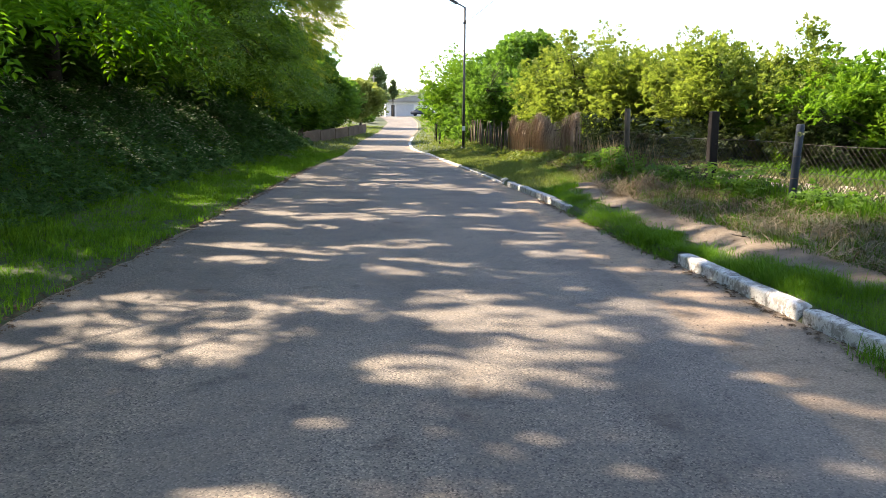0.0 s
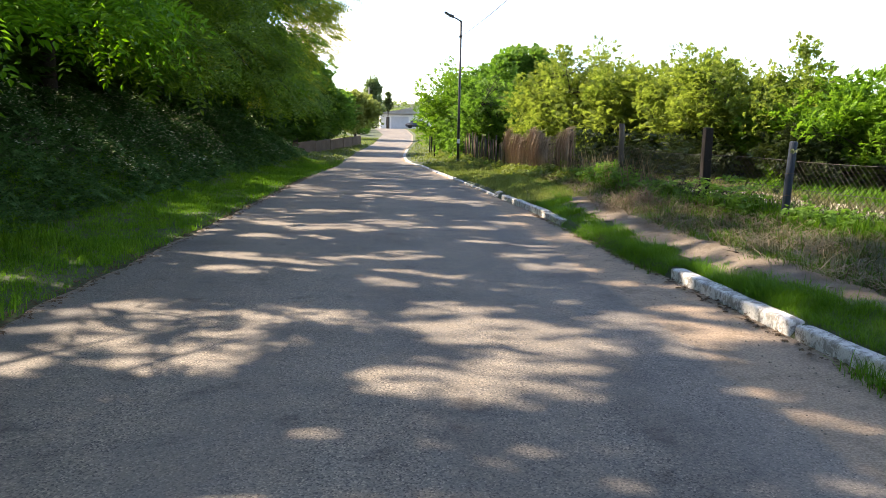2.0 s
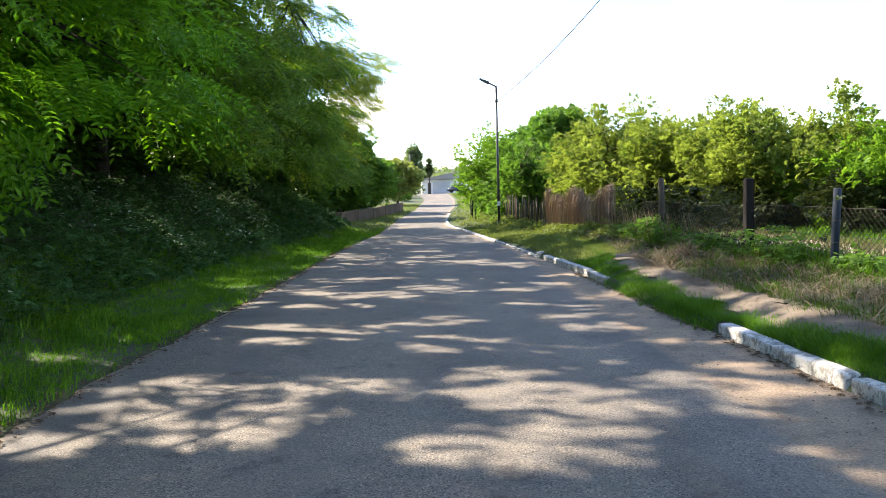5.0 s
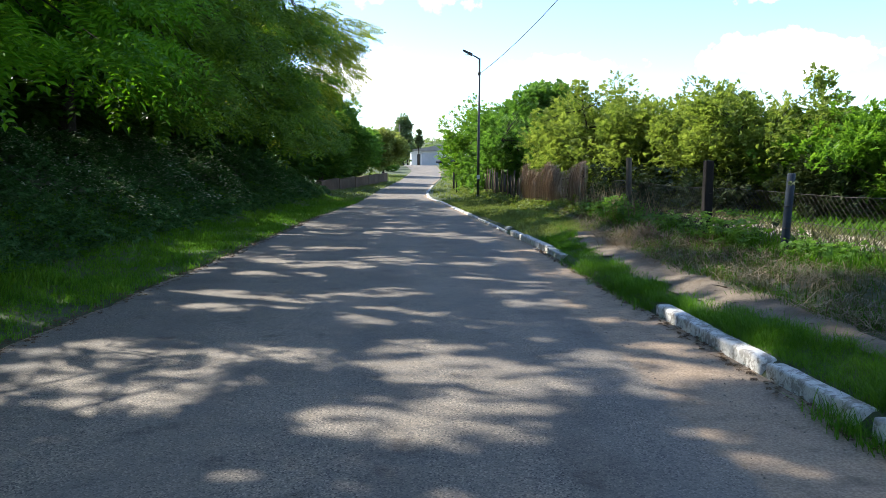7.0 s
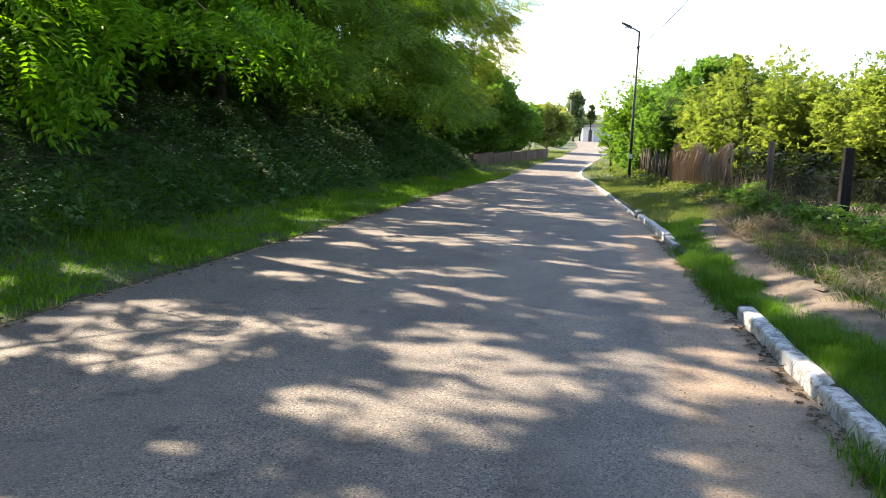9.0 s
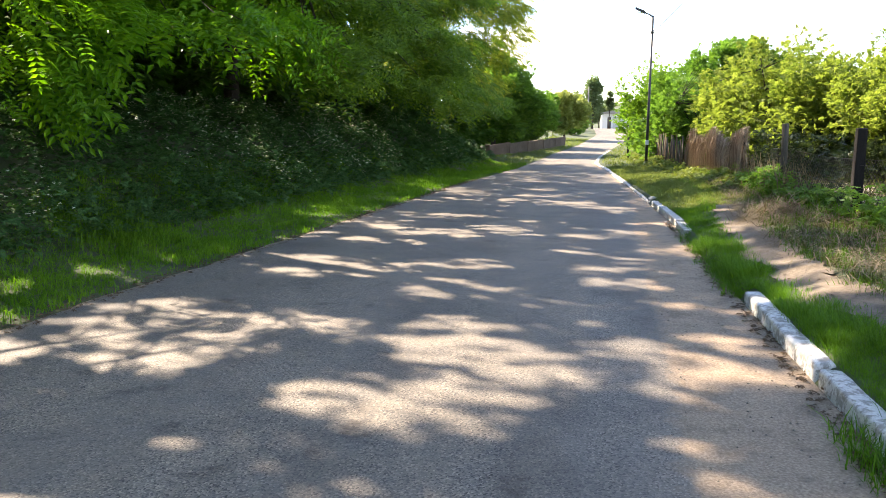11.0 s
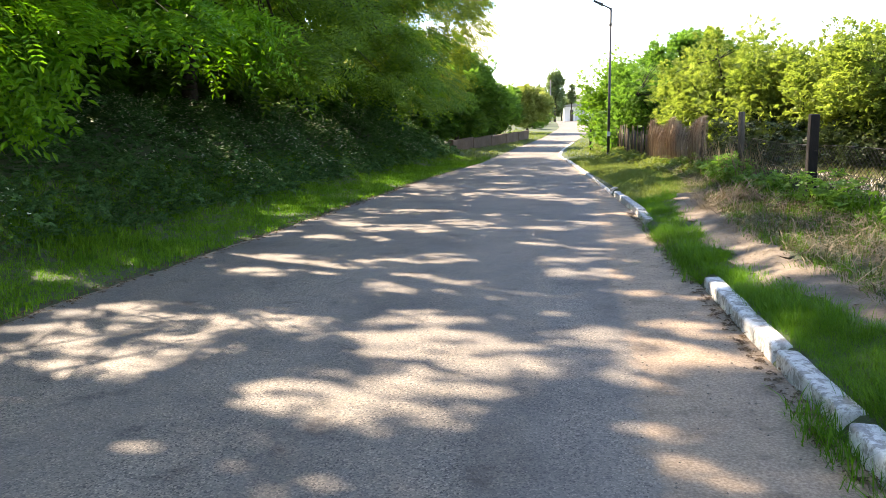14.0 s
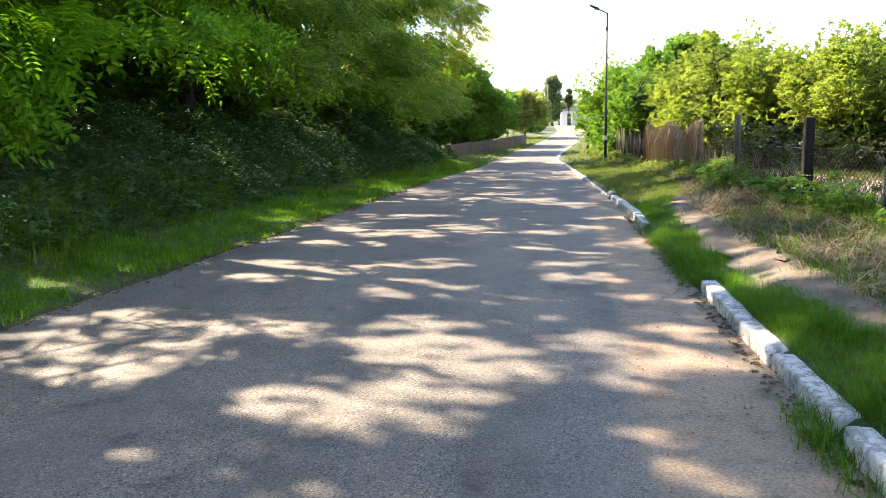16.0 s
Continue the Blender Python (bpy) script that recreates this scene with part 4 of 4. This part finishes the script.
for k in range(34):
    y = 27.4 + k * 0.3 + random.uniform(-0.08, 0.08)
    x = float(fence_x(y))
    z = float(ground_z(x, y))
    h = random.uniform(0.7, 1.1) + 0.2
    w = random.gauss(0, 0.09)
    under(pickets, tube_part("picket", [(x, y, z - 0.1), (x, y + w * 0.5, z + h * 0.5), (x, y + w, z + h)], [0.028, 0.026, 0.016], GREYWOOD if k % 3 else REED, sides=5))
for k, y in enumerate((38.5, 41.5, 44.5)):
    x = float(xr(y)) + 1.5
    tagged(tube_part("stake", [(x, y, float(ground_z(x, y)) - 0.1), (x, y, float(ground_z(x, y)) + 1.0)], [0.035, 0.03], DARKWOOD, sides=7), "short dark stake beside the verge", "post", "stakes by the verge")

# ---- low wall ----
low_wall = empty("low_wall", -2.5, 45, 0, "low brown rendered wall with concrete posts beside the verge", "wall", kind="structure")
WP = [(-3.75, 39.0), (-3.1, 43.0), (-2.4, 47.0), (-1.7, 51.0), (-1.1, 55.0), (-0.5, 59.0)]
for (xa, ya), (xb, yb) in zip(WP, WP[1:]):
    bm = bmesh.new()
    z = float(road_z(ya))
    q = Vector((-(yb - ya), xb - xa, 0)).normalized() * 0.11
    for zz in (z - 0.2, z + 0.66):
        for s, (px, py) in ((1, (xa, ya)), (1, (xb, yb)), (-1, (xb, yb)), (-1, (xa, ya))):
            bm.verts.new((px + s * q.x, py + s * q.y, zz + (0.1 if (px, py) == (xb, yb) else 0)))
    bm.verts.ensure_lookup_table()
    for f in ((0, 1, 2, 3), (4, 5, 6, 7), (0, 1, 5, 4), (1, 2, 6, 5), (2, 3, 7, 6), (3, 0, 4, 7)):
        bm.faces.new([bm.verts[i] for i in f])
    bmesh.ops.bevel(bm, geom=list(bm.edges), offset=0.02, segments=2, affect="EDGES")
    under(low_wall, part("wall_panel", bm, BROWNWALL))
    under(low_wall, box_part("wall_post", xa - 0.13, xa + 0.13, ya - 0.13, ya + 0.13, z - 0.2, z + 0.72, BROWNWALL, bevel=0.02))

# ---- far building, pole, car ----
bx, by, bz = 3.9, 150.0, float(road_z(150))
hall = empty("garage_building", bx + 2.5, by, bz, "low white garage building with a grey sheet roof", "building")
under(hall, box_part("wall", bx, bx + 12, by, by + 8, bz - 0.5, bz + 2.7, WHITEWALL, bevel=0.02),
      box_part("door", bx + 1.1, bx + 1.75, by - 0.06, by - 0.004, bz, bz + 2.15, DARKDOOR, bevel=0.01),
      box_part("gate", bx + 2.1, bx + 5.4, by - 0.06, by - 0.004, bz, bz + 2.3, GREYDOOR, bevel=0.01),
      box_part("gable", bx + 2.0, bx + 12, by - 0.03, by - 0.004, bz + 2.35, bz + 2.68, WHITEWALL, bevel=0.01))
bm = bmesh.new()
for v in ((bx - 0.5, by - 0.7, bz + 2.72), (bx + 5.5, by - 0.7, bz + 3.75), (bx + 12.5, by - 0.7, bz + 2.9), (bx - 0.5, by + 8.5, bz + 2.72), (bx + 5.5, by + 8.5, bz + 3.75), (bx + 12.5, by + 8.5, bz + 2.9)):
    bm.verts.new(v)
    bm.verts.new((v[0], v[1], v[2] + 0.16))
bm.verts.ensure_lookup_table()
for f in ((0, 2, 8, 6), (2, 4, 10, 8), (1, 3, 9, 7), (3, 5, 11, 9), (0, 1, 3, 2), (2, 3, 5, 4), (6, 7, 9, 8), (8, 9, 11, 10), (0, 1, 7, 6), (4, 5, 11, 10), (0, 2, 4), (6, 8, 10)):
    bm.faces.new([bm.verts[i] for i in f])
under(hall, part("roof", bm, ROOFGREY))
for (px, py, h) in ((1.3, 125.0, 6.5),):
    z = float(ground_z(px, py))
    pole = empty("utility_pole", px, py, z, "pale concrete utility pole beside the road", "utility pole", "utility poles")
    under(pole, tube_part("shaft", [(px, py, z - 0.3), (px, py, z + h)], [0.13, 0.09], CONCRETE, sides=10),
          tube_part("crossarm", [(px - 0.5, py, z + h - 0.4), (px + 0.5, py, z + h - 0.4)], [0.04, 0.04], CONCRETE, sides=6))
cx, cy = 10.0, 138.0
cz = float(ground_z(cx, cy))
car = empty("car", cx, cy, cz, "dark blue parked hatchback in front of the garage", "car")
bm = bmesh.new()
prof = [(-2.0, 0.3), (-2.05, 0.75), (-1.3, 0.92), (-0.7, 1.42), (0.9, 1.45), (1.7, 0.98), (2.0, 0.8), (2.0, 0.3)]
sides = []
for yy in (-0.82, 0.82):
    sides.append([bm.verts.new((cx + px, cy + yy * (0.86 if pz > 1.2 else 1), cz + pz)) for px, pz in prof])
for k in range(len(prof)):
    q = (k + 1) % len(prof)
    bm.faces.new([sides[0][k], sides[0][q], sides[1][q], sides[1][k]])
bm.faces.new(sides[0])
bm.faces.new(sides[1][::-1])
bmesh.ops.bevel(bm, geom=list(bm.edges), offset=0.05, segments=2, affect="EDGES")
under(car, part("body", bm, CARPAINT, smooth=True),
      box_part("side_window", cx - 0.75, cx + 0.95, cy - 0.80, cy - 0.74, cz + 0.98, cz + 1.33, GLASS, bevel=0.02),
      box_part("windscreen", cx - 1.15, cx - 0.85, cy - 0.6, cy + 0.6, cz + 1.0, cz + 1.3, GLASS, bevel=0.02))
for wx in (-1.25, 1.25):
    for wy in (-0.8, 0.8):
        under(car, tube_part("wheel", [(cx + wx, cy + wy - 0.09, cz + 0.3), (cx + wx, cy + wy + 0.09, cz + 0.3)], [0.3, 0.3], RUBBER, sides=14))

# ---- grass, weeds and litter ----
def grass(name, P, tmpl, size, material, label, tilt=0.12):
    n = len(P)
    w = rng.uniform(0, 2 * math.pi, n)
    up = np.stack([rng.normal(0, tilt, n), rng.normal(0, tilt, n), np.ones(n)], 1)
    ax = np.stack([np.cos(w), np.sin(w), 0 * w], 1)
    f = turns(ax, up)
    return tagged(scatter(name, *tmpl, f, P, size, material), label, "grass", kind="stuff")


def thin(P, f):
    return P[f(P[:, 0], P[:, 1]) > rng.uniform(0, 1, len(P))]


P = in_strip(42000, 2.5, 34, lambda y: xl(y) - 3.2, lambda y: xl(y) - 0.02)
P = thin(P, lambda x, y: np.clip(0.25 + (xl(y) - x) * 1.2, 0, 1) * np.clip(1.2 - y / 40, 0.2, 1))
grass("verge_grass", P, TUFT, rng.uniform(0.035, 0.085, len(P)) * (1 + P[:, 1] / 35) * (0.4 + 1.2 * mottle(P[:, 0], P[:, 1], 1.4)), KERBGRASS, "fresh green grass on the shaded verge")
P = in_strip(5000, 30, 75, lambda y: xl(y) - 3.5, lambda y: xl(y) - 0.05)
grass("verge_grass", P, SPARSE, rng.uniform(0.10, 0.2, len(P)), SUNGRASS, "sunny green grass along the far verge")
P = in_strip(9500, 2.0, 15, lambda y: xr(y) + 0.17 - 0.24 * ((y > 8) & (y < 13)), lambda y: path_mid(y) - path_half(y) + 0.06)
P = thin(P, lambda x, y: np.clip((path_mid(y) - path_half(y) + 0.08 - x + 0.5 * (mottle(x, y, 2.6) - 0.5)) / 0.25, 0.04, 1))
grass("kerb_grass", P, LUSH, rng.uniform(0.04, 0.115, len(P)) * (0.4 + 1.2 * mottle(P[:, 0], P[:, 1], 2.3)) * np.where(P[:, 1] < 5, 1.35, 1.0), KERBGRASS, "thick fresh grass strip behind the kerb")
P = in_strip(9000, 15, 32, lambda y: xr(y) + 0.15, lambda y: np.maximum(path_mid(y) - path_half(y), xr(y) + 1.6))
grass("kerb_grass", P, TUFT, rng.uniform(0.05, 0.14, len(P)), SUNGRASS, "thin fresh grass strip behind the kerb")
P = in_strip(1500, 2.0, 14, lambda y: xr(y) - 0.16, lambda y: xr(y) + 0.02)
P = thin(P, lambda x, y: np.exp(-((y - 4.15) / 0.28) ** 2) + np.exp(-((y - 3.3) / 0.2) ** 2) + 0.12 * (mottle(x, y, 1.7) > 0.55))
P[:, 2] = 0.0
grass("kerb_weeds", P, DRYTUFT, rng.uniform(0.07, 0.2, len(P)), KERBGRASS, "weeds growing along the kerb's foot")
P = in_strip(7000, 3.0, 30, lambda y: path_mid(y) + path_half(y) + 0.06, lambda y: fence_x(y) + 0.7)
P = thin(P, lambda x, y: 0.35 + 0.65 * ((np.sin(x * 2.3 + y * 0.9) + np.sin(y * 1.7 - x * 2)) > 0))
grass("rough_grass", P, TUFT, rng.uniform(0.05, 0.17, len(P)), GRASS, "patchy green grass between path and fence", 0.2)
P = in_strip(8000, 3.0, 30, lambda y: path_mid(y) + path_half(y) + 0.0, lambda y: fence_x(y) + 0.7)
grass("rough_grass", P, DRYTUFT, rng.uniform(0.06, 0.2, len(P)), DRYGRASS, "half-dry rough grass between path and fence", 0.25)
P = in_strip(3800, 3.0, 38, lambda y: fence_x(y) - 0.4, lambda y: fence_x(y) + 0.6)
grass("rough_grass", P, TUFT, rng.uniform(0.12, 0.3, len(P)), GRASS, "tall green grass along the fence", 0.2)
P = in_strip(7000, 5, 30, lambda y: 8.2 + 0 * y, lambda y: 20.0 + 0 * y)
grass("garden_grass", P, SPARSE, rng.uniform(0.2, 0.45, len(P)), GRASS, "tall grass in the garden behind the fence")
P = in_strip(1100, 6, 20, lambda y: 5.6 + 0 * y, lambda y: 8.4 + 0 * y)
grass("yard_weeds", P, DRYTUFT, rng.uniform(0.12, 0.34, len(P)), DRYGRASS, "scattered weeds on the stony ground", 0.3)
P = in_strip(10000, 30, 120, lambda y: xr(y) + 0.3, lambda y: xr(y) + 6)
grass("verge_grass", P, SPARSE, rng.uniform(0.10, 0.22, len(P)), SUNGRASS, "sunny green grass along the far verge")

for side in (-1, 1):
    P = in_strip(2600, 3.0, 24, lambda y: path_mid(y) + side * path_half(y) - 0.2, lambda y: path_mid(y) + side * path_half(y) + 0.2)
    P = thin(P, lambda x, y: np.clip(0.15 + (side * (x - path_mid(y)) - path_half(y) + 0.1) / 0.25, 0.03, 1) * (mottle(x, y, 2.9) > 0.42))
    P[:, 2] += 0.01
    grass("path_edge_grass", P, DRYTUFT, rng.uniform(0.05, 0.13, len(P)), KERBGRASS if side < 0 else GRASS, "ragged grass tufts along the footpath's edge", 0.3)

# straw strewn beside the path
P = in_strip(17000, 3.5, 20, lambda y: path_mid(y) + 0.02, lambda y: fence_x(y) + 0.2)
P = thin(P, lambda x, y: 0.3 + 0.7 * ((np.sin(x * 3.1 + y * 1.3) * np.sin(y * 1.9 - x)) > 0.1))
P[:, 2] += rng.uniform(0.01, 0.10, len(P))
STRAND = template([[np.array(v) for v in q] for q in (((-0.012, 0, 0), (0.012, 0, 0), (0.012, 0.5, 0.06), (-0.012, 0.5, 0.06)), ((-0.012, 0.5, 0.06), (0.012, 0.5, 0.06), (0.002, 1, 0), (-0.002, 1, 0)))])
tagged(scatter("straw", *STRAND, flat_frames(len(P), 0.2), P, rng.uniform(0.15, 0.45, len(P)), STRAW), "dry straw and mown stalks beside the path", "straw", kind="stuff")

# heap of dead stalks
hx, hy = 4.05, 12.7
P = np.array([(hx, hy, 0)]) + rng.normal(0, 1, (1500, 3)) * np.array((0.30, 0.42, 0))
P[:, 2] = ground_z(P[:, 0], P[:, 1]) + 0.30 * np.exp(-((P[:, 0] - hx) / 0.35) ** 2 - ((P[:, 1] - hy) / 0.5) ** 2) * rng.uniform(0, 1, len(P))
tagged(scatter("straw_heap", *STRAND, flat_frames(len(P), 0.35), P, rng.uniform(0.15, 0.5, len(P)), STRAW), "low heap of dead brown stalks beside the path", "straw heap", kind="stuff")
# dry stalks and brambles by the fence
P = in_strip(330, 14.0, 20.5, lambda y: fence_x(y) - 0.3, lambda y: fence_x(y) + 0.25)
w = rng.uniform(0, 6.28, len(P))
ax = np.stack([0.25 * np.cos(w), 0.25 * np.sin(w), np.ones(len(P))], 1)
tagged(scatter("dry_stalks", *STRAND, turns(ax, np.stack([np.cos(w + 1.5), np.sin(w + 1.5), 0 * w], 1)), P, rng.uniform(0.3, 0.8, len(P)), STRAW), "tall dry stalks standing along the fence", "dry stalks", kind="stuff")

# low leafy weeds at the foot of the screen and the picket fence
P = in_strip(3800, 17.5, 42, lambda y: fence_x(y) - 1.0, lambda y: fence_x(y) - 0.05)
P[:, 2] += rng.uniform(0.02, 0.34, len(P)) * np.clip(1 - (fence_x(P[:, 1]) - P[:, 0] - 0.1), 0.1, 1)
tagged(scatter("fence_weeds", *WHORL, flat_frames(len(P), 0.6), P, rng.uniform(0.07, 0.16, len(P)), SUNGRASS), "low yellow-green weeds at the foot of the fence", "weeds", kind="stuff")

# leafy weeds and creepers along the wire fence
P = in_strip(1500, 8.5, 18.5, lambda y: fence_x(y) - 0.45, lambda y: fence_x(y) + 0.15)
P = thin(P, lambda x, y: 0.1 + 0.9 * (mottle(x * 0.5, y, 0.9) > 0.5))
P[:, 2] += rng.uniform(0.03, 0.5, len(P)) * (0.3 + 0.9 * mottle(P[:, 0], P[:, 1], 1.3))
tagged(scatter("fence_weeds", *WHORL, flat_frames(len(P), 0.6), P, rng.uniform(0.07, 0.17, len(P)), MIDLEAF), "leafy green weeds at the foot of the wire fence", "weeds", kind="stuff")
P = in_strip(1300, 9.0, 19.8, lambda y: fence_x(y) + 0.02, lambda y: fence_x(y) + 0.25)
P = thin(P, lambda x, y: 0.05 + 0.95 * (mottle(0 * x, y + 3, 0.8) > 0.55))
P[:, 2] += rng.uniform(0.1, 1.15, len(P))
tagged(scatter("creeper", *WHORL, flat_frames(len(P), 0.8), P, rng.uniform(0.06, 0.13, len(P)), SHADELEAF), "creeper climbing through the wire fence, darkened for the shade", "creeper", kind="stuff")

# flowering weeds on the bank
P = in_strip(36000, 4, 36, lambda y: xl(y) - 6.5, lambda y: xl(y) - 1.7)
P[:, 2] += rng.uniform(0.0, 1.0, len(P)) ** 0.7 * (0.35 + 0.4 * np.clip((xl(P[:, 1]) - P[:, 0] - 1.7) / 1.5, 0, 1)) * (0.7 + 0.45 * np.sin(P[:, 1] * 1.7) * np.sin(P[:, 0] * 2.1) + 0.2 * np.sin(P[:, 1] * 4.3 + P[:, 0]))
tagged(scatter("bank_weeds", *WHORL, flat_frames(len(P), 0.6), P, rng.uniform(0.07, 0.17, len(P)), WEED), "grey-green leafy weeds covering the bank", "weeds", kind="stuff")
Q = P[(P[:, 2] - ground_z(P[:, 0], P[:, 1])) > 0.28]
Q = Q[(np.sin(Q[:, 1] * 0.9 + 1.1) + np.sin(Q[:, 0] * 1.3 + Q[:, 1] * 0.4) * 0.6) + rng.normal(0, 0.5, len(Q)) > 0.7 - 2.0 * np.exp(-((Q[:, 1] - 19) / 7) ** 2)]
Q = Q[Q[:, 1] > 8] + np.array((0.03, 0, 0.06))
tagged(scatter("bank_blossom", *FLORET, flat_frames(len(Q), 0.4), Q, rng.uniform(0.032, 0.062, len(Q)) * (1 + 0.3 * np.exp(-((Q[:, 1] - 20) / 6) ** 2)), FLOWER), "small white flower heads on the bank weeds", "flowers", kind="stuff")
for k, (x, y) in enumerate([(-5.2, 5.8), (-5.0, 9.4), (-5.3, 13.5)]):
    P = np.array([(x, y, 0)]) + rng.normal(0, 1, (160, 3)) * np.array((0.35, 0.5, 0))
    P[:, 2] = ground_z(P[:, 0], P[:, 1])
    grass("tall_grass_clump", P, TUFT, rng.uniform(0.13, 0.26, len(P)), GRASS, "taller grass clump at the foot of the bank")

# pebbles and leaf litter
P = in_strip(420, 2.5, 14, lambda y: asphalt_right(y) - 0.1, lambda y: xr(y))
P[:, 2] = 0.012
PEB = (np.array([(1, 0, 0), (0, 1, 0), (-1, 0, 0), (0, -1, 0), (0, 0, 0.8)], float), np.array([(0, 1, 4), (1, 2, 4), (2, 3, 4), (3, 0, 4)]))
tagged(scatter("pebbles", *PEB, flat_frames(len(P), 0.05), P, rng.uniform(0.003, 0.012, len(P)), STONE), "small pebbles strewn over the shoulder", "pebbles", kind="stuff")
P = in_strip(900, 3, 22, lambda y: path_mid(y) - path_half(y), lambda y: path_mid(y) + path_half(y) + 0.1)
P[:, 2] += 0.02
tagged(scatter("path_pebbles", *PEB, flat_frames(len(P), 0.1), P, rng.uniform(0.003, 0.011, len(P)), STONE), "small stones and clods on the footpath", "pebbles", kind="stuff")
P = np.concatenate([in_strip(110, 3, 20, lambda y: path_mid(y) - path_half(y), lambda y: path_mid(y) + path_half(y)), in_strip(1500, 2.5, 24, lambda y: xl(y) - 0.15, lambda y: xl(y) + 0.14), in_strip(500, 2.5, 14, lambda y: xr(y) - 0.14, lambda y: xr(y))])
P[:, 2] = np.maximum(P[:, 2], 0) + 0.018
tagged(scatter("leaf_litter", *PAIR, flat_frames(len(P), 0.25), P, rng.uniform(0.02, 0.05, len(P)), LITTER), "dead brown leaves along the road's edge", "leaf litter", kind="stuff")
bm = bmesh.new()
bmesh.ops.create_icosphere(bm, subdivisions=2, radius=0.11)
for v in bm.verts:
    v.co = Vector((v.co.x, v.co.y * 1.2, v.co.z * 0.75)) + noise.noise_vector(v.co * 6) * 0.03 + Vector((2.58, 17.85, 0.07))
tagged(part("stone", bm, KERB), "rough pale stone lying by the kerb", "stone")
